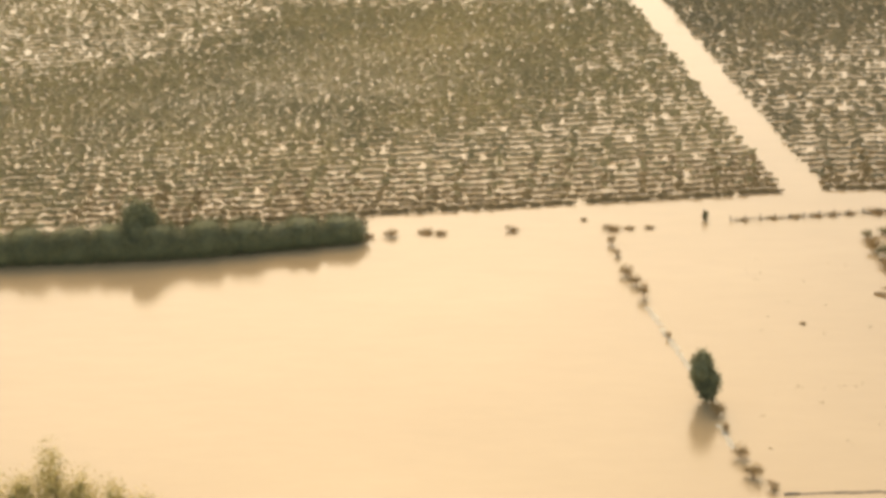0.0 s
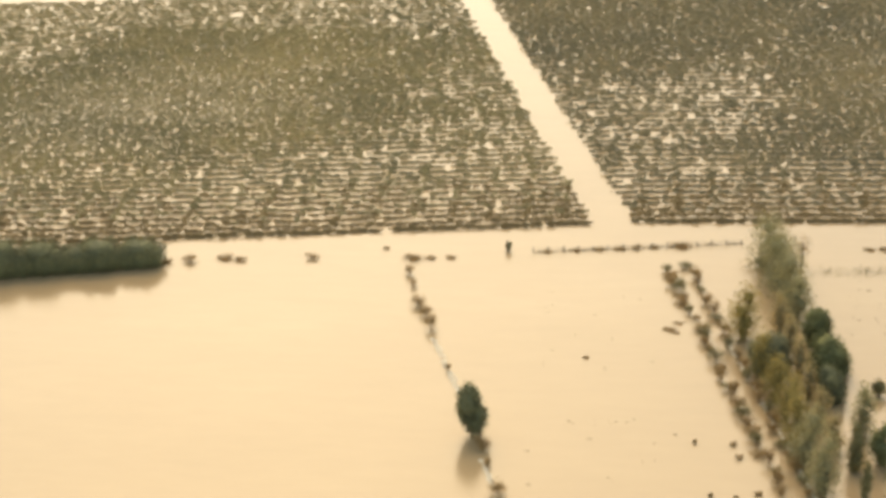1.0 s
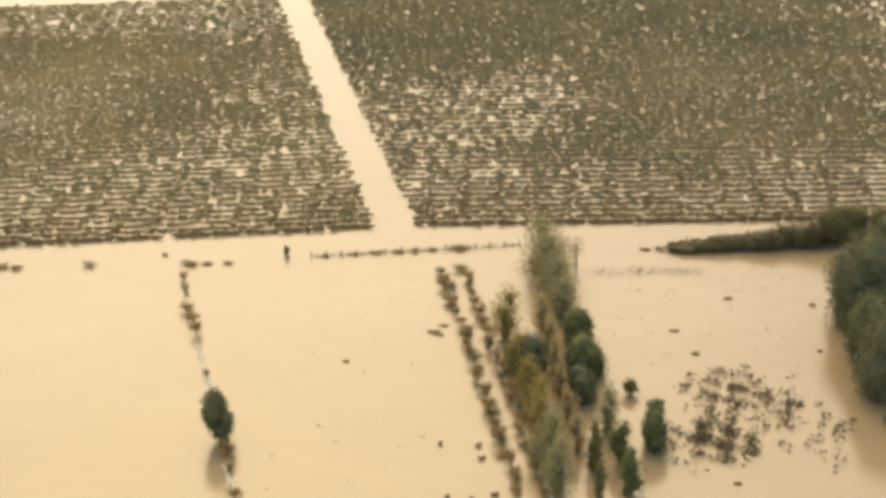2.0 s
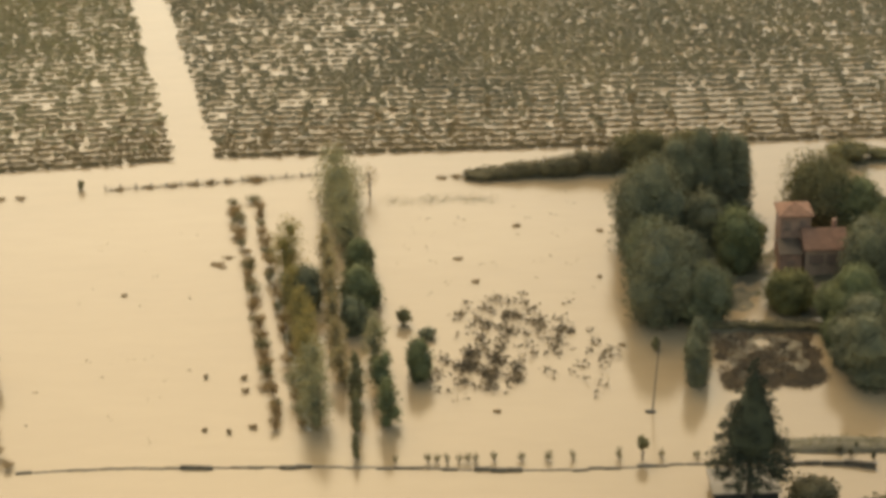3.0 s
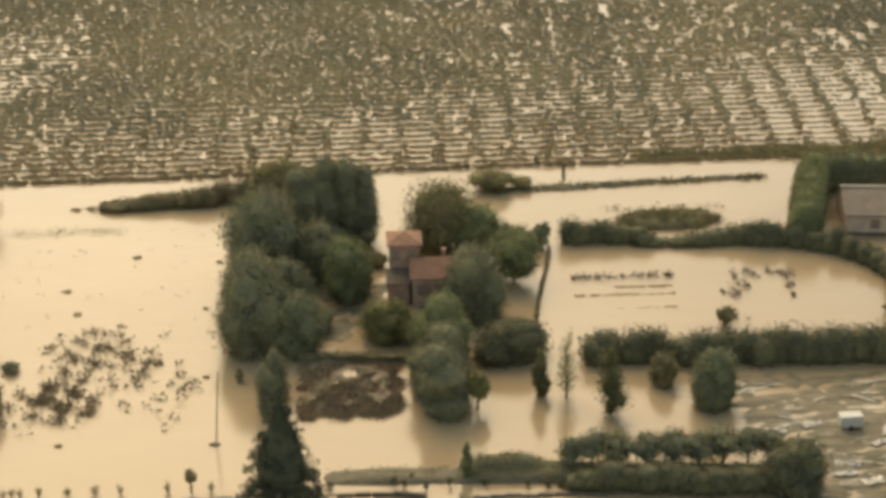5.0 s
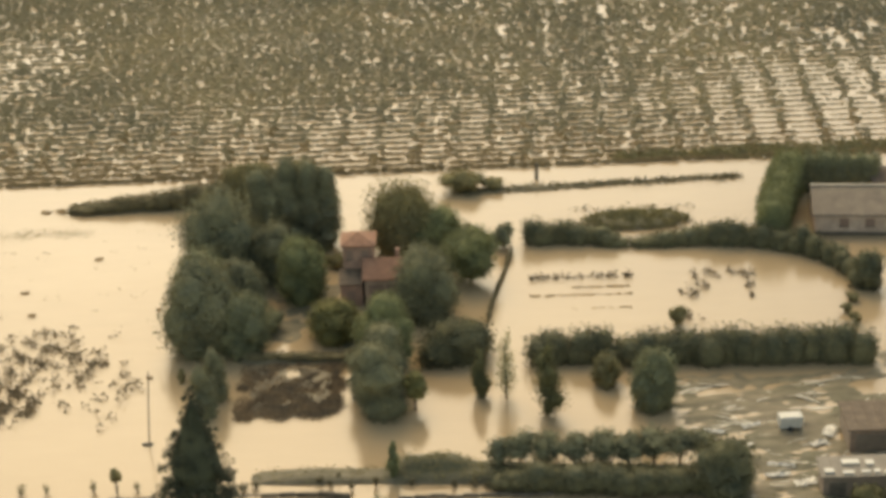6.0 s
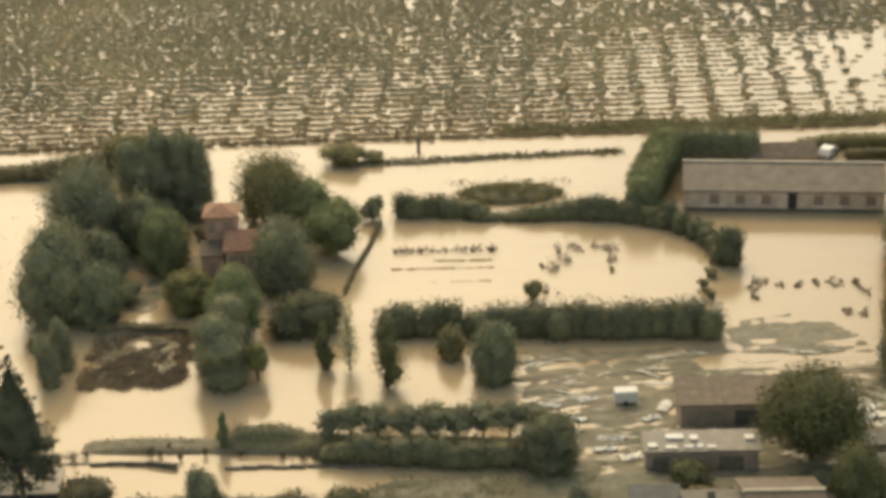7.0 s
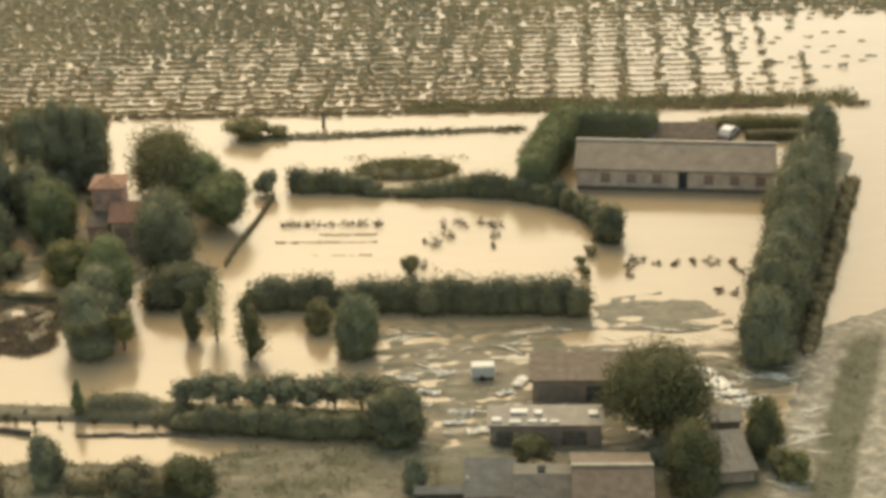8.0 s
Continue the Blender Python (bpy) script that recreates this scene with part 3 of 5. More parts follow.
def vineyard_block(side, mat, label, row_label):
    """The rows behind the front one, west or east of the lane: near rows one by one, the far ones as one mass."""
    vs, fs, off = [], [], 0
    for k in range(1, 55):
        r = np.random.default_rng(5000 + k * 2 + side)
        x = row_x(k, side)
        x = x + r.normal(0, 0.15, len(x))
        y = row_start_y(x) + ROW * k + r.normal(0, 0.08, len(x))
        d, drowned, col, far = vine_cover(x, y, k)
        full = r.uniform(0, 1, len(x)) < d
        keep = full | (r.uniform(0, 1, len(x)) < 0.9 - 0.35 * far * smooth(-40, 20, x) - 0.85 * drowned * smooth(30, 66, x))
        x, y, drowned, col, full, far = x[keep], y[keep], drowned[keep], col[keep], full[keep], far[keep]
        tall = 0.52 + 0.08 * (side == 0) + (0.3 - 0.1 * (side == 0)) * far + 0.1 * waves(x, y, 0.3, 23) + 0.22 * vigour(x, y) + r.normal(0, 0.08, len(x)) + 0.5 * (col - 0.15) * (1 - 0.6 * far)
        tall = np.maximum(tall, 0.28) * (1 - drowned) + drowned * (0.22 - 0.08 * smooth(20, 50, x) + 0.7 * col)
        low = 0.2 - 0.1 * drowned * smooth(20, 50, x) + (0.32 - 0.18 * smooth(-40, 20, x)) * far * smooth(-0.6, 0.0, vigour(x, y))
        rank = np.clip(vigour(x, y) * (1 - drowned), 0, 1) * full
        height = np.where(full, tall, low)
        near = (x > -192) & (k <= 8)
        if k <= 8:
            t = root("vine_row", float(x[near][0]), float(y[near][0]), row_label, "vine row", "vine rows west of the lane" if side == 0 else "vine rows east of the lane")
            for px, py, ph, pr in zip(x[near].tolist(), y[near].tolist(), height[near].tolist(), rank[near].tolist()):
                ob = part("vine", vine_kind(M["vine_w"] if r.uniform(0, 8) > k - 1 else mat, min(9, int(ph * 8 + 0.5)), int(pr * 3 + 0.5), int(r.integers(4))), t)
                ob.location = (px - t.location.x, py - t.location.y, 0)
        v, f = vine_leaves(x[~near], y[~near], height[~near], r, 18, rank[~near])
        vs.append(v), fs.append(f + off)
        off += len(v)
    me = mesh_from("vines", np.concatenate(vs), np.concatenate(fs), mat)
    tagged(new("vineyard", me), label, "vineyard", kind="stuff")


def front_row(side, label):
    """The row nearest the drowned track, vine by vine."""
    r = np.random.default_rng(900 + side)
    kinds = []
    for k in range(7):
        rr = np.random.default_rng(950 + k)
        v, f = vine_leaves(np.array([-0.4, 0.0, 0.4]), np.zeros(3), np.full(3, 0.45 + 0.04 * k), rr)
        kinds.append(mesh_from("vine", v, f, M["vine_w"]))
    xs = row_x(0, side)[::2]
    xs = xs[xs > -186]
    t = root("vine_row", float(xs[0]), float(row_start_y(xs[:1])[0]), label, "vine row", "front vine rows")
    ys = row_start_y(xs)
    d = vine_cover(xs, ys, 0)[0]
    for x, y, c in zip(xs.tolist(), ys.tolist(), d.tolist()):
        if r.uniform(0.0, 0.62) < c:
            ob = part("vine", kinds[int(r.integers(7))], t)
            ob.location = (x - xs[0] + r.normal(0, 0.15), y - ys[0] + r.normal(0, 0.1), 0)


vineyard_block(0, M["vine_g"], "far flooded rows of green-brown vines west of the lane", "row of green-brown vines standing in flood water")
vineyard_block(1, M["vine_b"], "far flooded rows of olive-brown vines east of the lane", "gappy row of olive-brown vines standing in flood water")
front_row(0, "front row of half-drowned vines west of the lane")
front_row(1, "front row of half-drowned vines east of the lane")

# ---- buildings ----
def gable_roof(name, x0, x1, y0, y1, eave, ridge, over, thick, mat, tilt=0.0):
    """Two pitched slabs with thickness, ridge along x."""
    ym = (y0 + y1) / 2
    pr = [(y0 - over, eave - over * (ridge - eave) / (ym - y0)), (ym, ridge), (y1 + over, eave - over * (ridge - eave) / (ym - y0))]
    v, f = [], []
    for x in (x0 - over, x1 + over):
        for y, z in pr:
            v.append((x, y, z))
        for y, z in pr:
            v.append((x, y, z - thick))
    for k in (0, 1):
        f.append([k, k + 6, k + 7, k + 1])
        f.append([k + 3, k + 4, k + 10, k + 9])
    f += [[0, 3, 9, 6], [2, 8, 11, 5], [0, 1, 4, 3], [1, 2, 5, 4], [6, 9, 10, 7], [7, 10, 11, 8]]
    bm = bmesh.new()
    vv = [bm.verts.new(p) for p in v]
    for q in f:
        bm.faces.new([vv[i] for i in q])
    return bm_mesh(name, bm, mat)


def gable_walls(x0, x1, y0, y1, eave, ridge, mat, t=0.35):
    """Closed wall body with gable ends."""
    ym = (y0 + y1) / 2
    pr = [(y0, -0.8), (y1, -0.8), (y1, eave), (ym, ridge - 0.12), (y0, eave)]
    bm = bmesh.new()
    a = [bm.verts.new((x0, *p)) for p in pr]
    b = [bm.verts.new((x1, *p)) for p in pr]
    bm.faces.new(a)
    bm.faces.new(b[::-1])
    for k in range(5):
        bm.faces.new([a[k], a[(k + 1) % 5], b[(k + 1) % 5], b[k]])
    return bm_mesh("wall", bm, mat)


def window_on(parent, x, y, z, w, h, shutters=True, pane_mat="glass"):
    """A window in a wall that faces -Y: frame proud of the wall, dark pane behind it, shutters."""
    bm = bmesh.new()
    f = 0.09
    for lo, hi in (((-w / 2, -0.05, 0), (w / 2, 0.08, f)), ((-w / 2, -0.05, h - f), (w / 2, 0.08, h)),
                   ((-w / 2, -0.05, f), (-w / 2 + f, 0.08, h - f)), ((w / 2 - f, -0.05, f), (w / 2, 0.08, h - f)),
                   ((-f / 3, -0.04, f), (f / 3, 0.07, h - f))):
        block(bm, lo, hi)
    ob = part("window", bm_mesh("window_frame", bm, M["shutter"]), parent)
    ob.location = (x, y, z)
    part("pane", block_mesh("pane", (-w / 2 + f, -0.012, f), (w / 2 - f, 0.03, h - f), M[pane_mat]), ob)
    part("sill", block_mesh("sill", (-w / 2 - 0.08, -0.14, -0.09), (w / 2 + 0.08, 0.05, -0.003), M["stone"], 0.01), ob)
    if shutters:
        for k in (-1, 1):
            xa = k * (w / 2 + 0.03)
            xb = k * (w / 2 + 0.03 + w * 0.48)
            part("shutter", block_mesh("shutter", (min(xa, xb), -0.07, 0), (max(xa, xb), -0.012, h), M["shutter"], 0.008), ob)
    return ob


def country_house():
    t = root("house", -11.0, 0.0, "two-storey pink rendered farmhouse with red tiled roof among trees", "house")
    part("wall", gable_walls(0.0, 4.8, -2.8, 2.0, 3.7, 5.1, M["render_beige"]), t, "beige rendered wing")
    part("roof", gable_roof("roof", 0.0, 4.8, -2.8, 2.0, 3.7, 5.2, 0.3, 0.16, M["tiles"]), t, "faded red tiled roof")
    # tower with hipped roof
    part("tower", block_mesh("tower", (-2.6, 0.2, -0.8), (1.0, 4.0, 6.55), M["render_pink"], 0.02), t, "pink rendered tower")
    bm = bmesh.new()
    lo = [bm.verts.new(p) for p in ((-2.9, -0.15, 6.45), (1.35, -0.15, 6.45), (1.35, 4.35, 6.45), (-2.9, 4.35, 6.45))]
    up = [bm.verts.new(p) for p in ((-2.9, -0.15, 6.6), (1.35, -0.15, 6.6), (1.35, 4.35, 6.6), (-2.9, 4.35, 6.6))]
    top = bm.verts.new((-0.8, 2.1, 7.6))
    bm.faces.new(lo)
    for k in range(4):
        bm.faces.new([lo[k], lo[(k + 1) % 4], up[(k + 1) % 4], up[k]])
        bm.faces.new([up[k], up[(k + 1) % 4], top])
    part("tower_roof", bm_mesh("tower_roof", bm, M["tiles"]), t, "red tiled hipped roof")
    # lean-to in front of the tower
    part("porch", block_mesh("porch", (-2.9, -2.6, -0.8), (-0.35, 0.198, 2.9), M["render_pink"], 0.02), t)
    bm = bmesh.new()
    vs = [bm.verts.new(p) for p in ((-3.1, -2.9, 2.9), (-0.32, -2.9, 2.9), (-0.32, 0.19, 3.6), (-3.1, 0.19, 3.6),
                                    (-3.1, -2.9, 2.77), (-0.32, -2.9, 2.77), (-0.32, 0.19, 3.47), (-3.1, 0.19, 3.47))]
    for q in ((0, 1, 2, 3), (7, 6, 5, 4), (0, 4, 5, 1), (1, 5, 6, 2), (2, 6, 7, 3), (3, 7, 4, 0)):
        bm.faces.new([vs[i] for i in q])
    part("porch_roof", bm_mesh("porch_roof", bm, M["brown_roof"]), t)
    for x in (-1.8, 0.0):
        window_on(t, x, 0.198, 4.75, 0.8, 1.15, False, pane_mat="shutter")
    for x in (1.3, 3.4):
        window_on(t, x, -2.802, 1.5, 0.85, 1.25, pane_mat="shutter")
    d = part("door", block_mesh("door", (-2.2, -2.66, -0.3), (-1.2, -2.602, 1.9), M["shutter"], 0.01), t)
    part("handle", block_mesh("handle", (-1.4, -2.72, 0.75), (-1.33, -2.662, 0.83), M["stone"]), d)
    part("chimney", block_mesh("chimney", (3.6, 0.2, 4.2), (4.1, 0.7, 5.9), M["render_pink"], 0.03), t)
    return t


def long_barn():
    t = root("barn", 44.6, 14.35, "long single-storey farm building with grey-brown sheet roof and small windows", "barn")
    t.rotation_euler = (0, 0, radians(-5.4))
    L, D = 24.4, 9.4
    part("wall", gable_walls(0, L, 0, D, 3.0, 4.75, M["barn_wall"]), t)
    part("roof", gable_roof("roof", 0, L, 0, D, 3.0, 4.85, 0.35, 0.12, M["barn_roof"]), t, "weathered fibre-cement sheet roof")
    part("ridge_cap", block_mesh("ridge_cap", (-0.4, D / 2 - 0.28, 4.80), (L + 0.4, D / 2 + 0.28, 4.93), M["pale"], 0.03), t)
    part("plinth", block_mesh("plinth", (-0.06, -0.1, -0.8), (L + 0.06, -0.003, 0.42), M["stone"], 0.01), t, "damp dark plinth")
    for k in range(7):
        x = 3.6 + 3.2 * k
        if k == 3:
            d = part("door", block_mesh("door", (x - 0.55, -0.06, 0.43), (x + 0.55, -0.003, 2.4), M["shade"], 0.01), t, "dark open doorway")
            part("lintel", block_mesh("lintel", (x - 0.75, -0.1, 2.4), (x + 0.75, -0.003, 2.6), M["stone"], 0.01), d)
        else:
            window_on(t, x, -0.002, 1.15, 1.15, 1.05, False, pane_mat="shutter")
    part("gutter", block_mesh("gutter", (-0.3, -0.47, 2.72), (L + 0.3, -0.36, 2.83), M["slate"], 0.02), t)
    return t


def mono_shed(name, x, y, w, d, front, back, wall, roof, label, rot=0.0, opening=None, roof_label=""):
    """A low building with one pitch, front wall towards -Y."""
    t = root(name, x, y, label, "shed")
    t.rotation_euler = (0, 0, radians(rot))
    bm = bmesh.new()
    pr = [(0, -0.6), (d, -0.6), (d, back), (0, front)]
    a = [bm.verts.new((0, *p)) for p in pr]
    b = [bm.verts.new((w, *p)) for p in pr]
    bm.faces.new(a)
    bm.faces.new(b[::-1])
    for k in range(4):
        bm.faces.new([a[k], a[(k + 1) % 4], b[(k + 1) % 4], b[k]])
    part("wall", bm_mesh("wall", bm, wall), t)
    s = (back - front) / d
    o = 0.3
    bm = bmesh.new()
    vs = []
    for z in (0.004, 0.12):
        for (xx, yy) in ((-o, -o), (w + o, -o), (w + o, d + o), (-o, d + o)):
            vs.append(bm.verts.new((xx, yy, front + s * yy + z)))
    for q in ((3, 2, 1, 0), (4, 5, 6, 7), (0, 1, 5, 4), (1, 2, 6, 5), (2, 3, 7, 6), (3, 0, 4, 7)):
        bm.faces.new([vs[i] for i in q])
    part("roof", bm_mesh("roof", bm, roof), t, roof_label)
    n = max(3, int(w / 1.1))
    for k in range(n + 1):
        xx = -0.2 + (w + 0.4) * k / n
        bm = bmesh.new()
        vv = block(bm, (xx - 0.035, -o, 0.13), (xx + 0.035, d + o, 0.18))
        for q in vv:
            q.co.z += front + s * q.co.y - 0.008
        part("batten", bm_mesh("batten", bm, roof), t)
    for (x0, x1, z1, m) in opening or ():
        part("door", block_mesh("door", (x0, -0.07, -0.2), (x1, -0.004, z1), M[m], 0.01), t)
    return t


country_house()
long_barn()
mono_shed("shed", 38.6, -41.6, 11.0, 5.2, 2.5, 2.75, M["shed_wall"], M["brown_roof"],
          "low brown boarded shed standing in mud", opening=((0.6, 4.6, 1.9, "pale"), (5.4, 8.2, 1.8, "slate")))
s = mono_shed("long_shed", 34.4, -50.4, 10.8, 2.6, 2.3, 2.75, M["shed_wall"], M["pale"],
              "long low shed with pale sheet roof and white panels", opening=((0.6, 2.2, 1.6, "stone"), (7.0, 9.4, 1.6, "stone")))
for (x, y, w, d) in ((0.2, 0.2, 0.9, 0.8), (2.0, 1.4, 1.7, 0.9), (4.3, 1.2, 0.8, 0.9), (1.9, 0.0, 1.1, 0.6), (3.7, 0.1, 0.9, 0.5), (4.9, 0.1, 0.6, 0.6), (5.9, 0.0, 0.8, 0.5), (9.6, 1.1, 0.9, 0.9)):
    part("roof_panel", block_mesh("roof_panel", (x, y, 2.3 + 0.173 * y + 0.17), (x + w, y + d, 2.3 + 0.173 * (y + d) + 0.19), M["white"], 0.02), s, "white panel")
mono_shed("outbuilding", -28.2, -53.9, 6.2, 4.0, 1.1, 1.25, M["shade"], M["pale"], "low outbuilding with white flat roof behind the fir", rot=1.0)
mono_shed("lean_to", 55.6, -58.6, 3.6, 6.2, 1.7, 2.3, M["shed_wall"], M["grey_roof"], "small grey-roofed lean-to by the lane", rot=8)
mono_shed("garage", 32.4, -63.2, 4.3, 6.2, 2.0, 2.2, M["shed_wall"], M["slate"], "dark slate-roofed garage beside the lower house")


def lower_house():
    t = root("house", 37.0, -69.0, "farmhouse with worn brown tiled roof and a lower wing", "house")
    part("wall", gable_walls(5.3, 12.0, 0, 11.5, 3.2, 5.2, M["barn_wall"]), t)
    part("roof", gable_roof("roof", 5.3, 12.0, 0, 11.5, 3.2, 5.3, 0.35, 0.18, M["brown_roof"]), t, "worn brown tiled roof")
    part("ridge_cap", block_mesh("ridge_cap", (4.9, 5.5, 5.26), (12.4, 5.95, 5.42), M["gravel"], 0.04), t)
    wing = part("wing_wall", gable_walls(0, 5.26, 1.0, 10.4, 2.7, 4.3, M["barn_wall"]), t)
    part("wing_roof", gable_roof("wing_roof", 0, 4.93, 1.0, 10.4, 2.7, 4.4, 0.3, 0.16, M["worn_tiles"]), wing, "greyer tiled roof of the wing")
    part("chimney", block_mesh("chimney", (1.9, 6.4, 3.6), (2.6, 7.0, 4.9), M["stone"], 0.03), t)
    for x in (6.9, 9.6):
        window_on(t, x, -0.002, 1.0, 1.0, 1.2)


lower_house()


def back_building():
    t = root("outbuilding", 54.6, 27.6, "low building with plain brown roof behind the barn", "shed")
    part("wall", gable_walls(0, 8.4, 0, 5.0, 1.7, 2.7, M["barn_wall"]), t)
    part("roof", gable_roof("roof", 0, 8.4, 0, 5.0, 1.7, 2.8, 0.3, 0.12, M["brown_roof"]), t)


back_building()

# ---- trees round the house ----
broadleaf(-29.0, 6.5, 10.5, 9.4, M["dark"], "dense dark evergreen tree on the west side of the garden", 0.05)
broadleaf(-29.3, -13.0, 10.0, 8.0, M["dark"], "broad dark evergreen oak rising from the flood", 0.03)
broadleaf(-29.9, -4.5, 8.2, 6.6, M["pine"], "dark bushy tree at the edge of the flooded field", 0.03)
broadleaf(-24.4, -13.6, 6.6, 6.6, M["pine"], "dark round tree in the flooded garden", 0.04)
broadleaf(-25.5, -3.0, 6.4, 6.0, M["dark"], "shaded evergreen tree in the garden", 0.05)
broadleaf(-18.6, 0.2, 7.6, 6.6, M["green"], "mid-green garden tree beside the house", 0.04)
broadleaf(-22.6, 6.4, 6.8, 6.4, M["dark"], "shaded tree in the middle of the grove", 0.03)
shrub(-20.4, 13.0, 5.0, 3.4, M["dark"], "dark undergrowth at the foot of the cypresses")
shrub(-16.4, 14.6, 3.4, 2.6, M["dark"], "dark undergrowth at the foot of the cypresses")
shrub(-22.0, -9.0, 4.2, 2.6, M["pine"], "dark bush under the garden trees")
shrub(-15.0, 9.0, 3.0, 1.8, M["brown"], "brown shrub behind the house")
for (x, y, h, w) in ((-24.2, 16.0, 9.4, 5.0), (-21.3, 16.8, 10.2, 5.0), (-18.6, 17.2, 9.9, 4.8), (-16.4, 17.6, 9.1, 4.2)):
    columnar(x, y, h, w, M["dark"], "tall dark cypress in a tight clump", "cypress clump", tip=0.58)
broadleaf(-27.5, 33.0, 4.6, 8.0, M["brown"], "brownish bushy tree behind the cypresses", 0.03, depth=4.5)
broadleaf(-20.5, 33.6, 4.4, 6.0, M["brown"], "brownish bushy tree at the bank behind the garden", 0.03, depth=4.0)
columnar(-27.2, -29.4, 5.0, 3.0, M["dark"], "squat dark cypress standing in flood water", tip=0.55)
columnar(-26.5, -25.4, 5.4, 2.8, M["dark"], "dark cypress close behind a squat one in flood water", tip=0.55)
broadleaf(-6.8, 12.5, 8.8, 8.6, M["brown"], "tall olive-brown tree behind the farmhouse", 0.04, ragged=0.32, core=0.66, lobes_n=14)
broadleaf(-2.6, 11.0, 6.2, 6.6, M["green"], "rounded green tree behind the farmhouse", 0.08)
broadleaf(-4.0, -6.4, 8.4, 7.4, M["dark"], "dense dark tree hiding the end of the farmhouse", 0.03, density=20)
broadleaf(1.5, 3.6, 6.4, 7.0, M["green"], "spreading green tree beside the garden wall", 0.12)
shrub(5.6, 13.6, 3.2, 3.0, M["dark"], "dark rounded bush at the corner of the garden")
shrub(1.8, 15.0, 2.2, 2.8, M["dark"], "dark bush behind the garden tree")
broadleaf(-14.0, -11.5, 4.8, 5.8, M["light"], "yellow-green rounded tree in front of the house", 0.04)
for (y, h, w, m, lab) in ((-15.8, 5.6, 5.4, "green", "low green dome-topped tree in a short close row"), (-20.2, 7.7, 6.6, "green", "tall dome-topped green tree in a short close row"),
                          (-25.4, 6.6, 6.6, "dark", "dark dome-topped tree in a short close row"), (-29.8, 6.9, 6.8, "dark", "dark dome-topped tree standing in deep water")):
    columnar(-8.8, y, h, w, M[m], lab, "close row at the garden edge", name="broadleaf_tree", tip=0.62, ragged=0.09)
broadleaf(-0.4, -17.6, 4.2, 9.0, M["deep"], "dark brownish spreading tree at the flood's edge", 0.05, depth=5.0)
columnar(2.0, -26.6, 4.8, 2.0, M["olive"], "slim green young tree in flood water", name="young_tree", tip=0.5)
broadleaf(-5.0, -29.4, 4.6, 2.6, M["light"], "small slender tree with pale foliage in the water", 0.3, density=8, lobes_n=7, name="young_tree")
columnar(4.7, -27.4, 7.4, 2.3, M["poplar"], "thin-leaved young poplar standing in water", name="poplar", density=8, ragged=0.32, foot=0.12, core=0.2)
columnar(8.9, -31.6, 7.6, 3.0, M["olive"], "olive poplar standing in flood water", name="poplar", density=14, ragged=0.24, foot=0.06, core=0.6)
broadleaf(20.0, -30.4, 6.6, 4.9, M["pine"], "dark rounded tree at the edge of the mud", 0.03, density=18)
broadleaf(15.4, -25.0, 3.6, 3.2, M["brown"], "brownish bush below the long hedge", 0.05, lobes_n=7)
shrub(24.8, -10.8, 2.3, 2.6, M["brown"], "brown shrub standing above the long hedge")
hedge([(6.7, 12.6), (5.6, 6.0), (4.2, -1.0), (3.1, -8.2)], [0.8, 0.55, 0.5, 0.6], 0.4, M["umber"], "narrow dark garden hedge along the flooded plot", step=0.5, density=18, leaf=0.14, uneven=0.1)
hedge([(-24.0, -16.6), (-17, -17.0), (-9.8, -17.3)], [0.5, 0.6, 0.4], 1.4, M["umber"], "low dark growth on the garden bank", step=0.9, base=0.4, density=18, leaf=0.16)
hedge([(7.9, -18.6), (14, -19.0), (19.6, -19.4)], [2.6, 3.7, 3.3], 3.0, M["deep"], "ragged dark hedge between flooded plots", step=1.1, uneven=0.22)
hedge([(20.2, -19.4), (28, -20.0), (36, -20.5), (44.3, -20.8)], [3.2, 3.5, 3.5, 4.2], 3.2, M["deep"], "long dark overgrown hedge between flooded plots", step=1.3, uneven=0.11)
for (x, y, w, h, m) in ((0.9, 33.2, 6.4, 3.0, "brown"), (4.8, 33.5, 3.0, 1.6, "brown")):
    shrub(x, y, w, h, M[m], "brownish bush on a narrow bank by the vineyard")
hedge([(8.8, 14.6), (14.5, 14.9), (18.2, 14.0), (20.5, 13.0)], [2.7, 2.6, 2.0, 0.8], 2.6, M["deep"], "low dark hedge along the flooded plot", step=1.2, uneven=0.13)
hedge([(22.0, 12.8), (28, 13.0), (31.5, 12.8), (37.5, 11.8)], [0.7, 2.0, 2.6, 2.8], 2.6, M["deep"], "low dark hedge along the flooded plot", step=1.2, uneven=0.13)
hedge([(37, 11.4), (42, 9.4), (46.2, 4.2), (47.4, 0.5)], [2.8, 2.9, 2.2, 2.0], 2.2, M["deep"], "dark hedge curving in front of the barn", step=1.1, uneven=0.14)
broadleaf(47.9, -2.0, 4.6, 3.9, M["deep"], "dark rounded tree at the end of the curved hedge", 0.03, lobes_n=8)
for (x, y, w, h) in ((45.6, -5.6, 1.8, 1.0), (44.4, -8.6, 1.5, 1.1), (44.8, -11.4, 1.6, 1.3)):
    shrub(x, y, w, h, M["brown"], "ragged brown shrub at the plot's corner")
hedge([(38.8, 12.8), (40.4, 18.5), (42.2, 25.0), (43.8, 29.5)], [5.9, 5.9, 5.8, 5.9], 4.3, M["green"], "tall clipped green hedge beside the barn", step=1.5, uneven=0.06, trimmed=True)
hedge([(44.6, 29.8), (49.5, 29.8), (55.0, 29.6)], [5.5, 5.3, 5.0], 3.2, M["pine"], "tall clipped hedge behind the barn", step=1.5, uneven=0.06, trimmed=True)
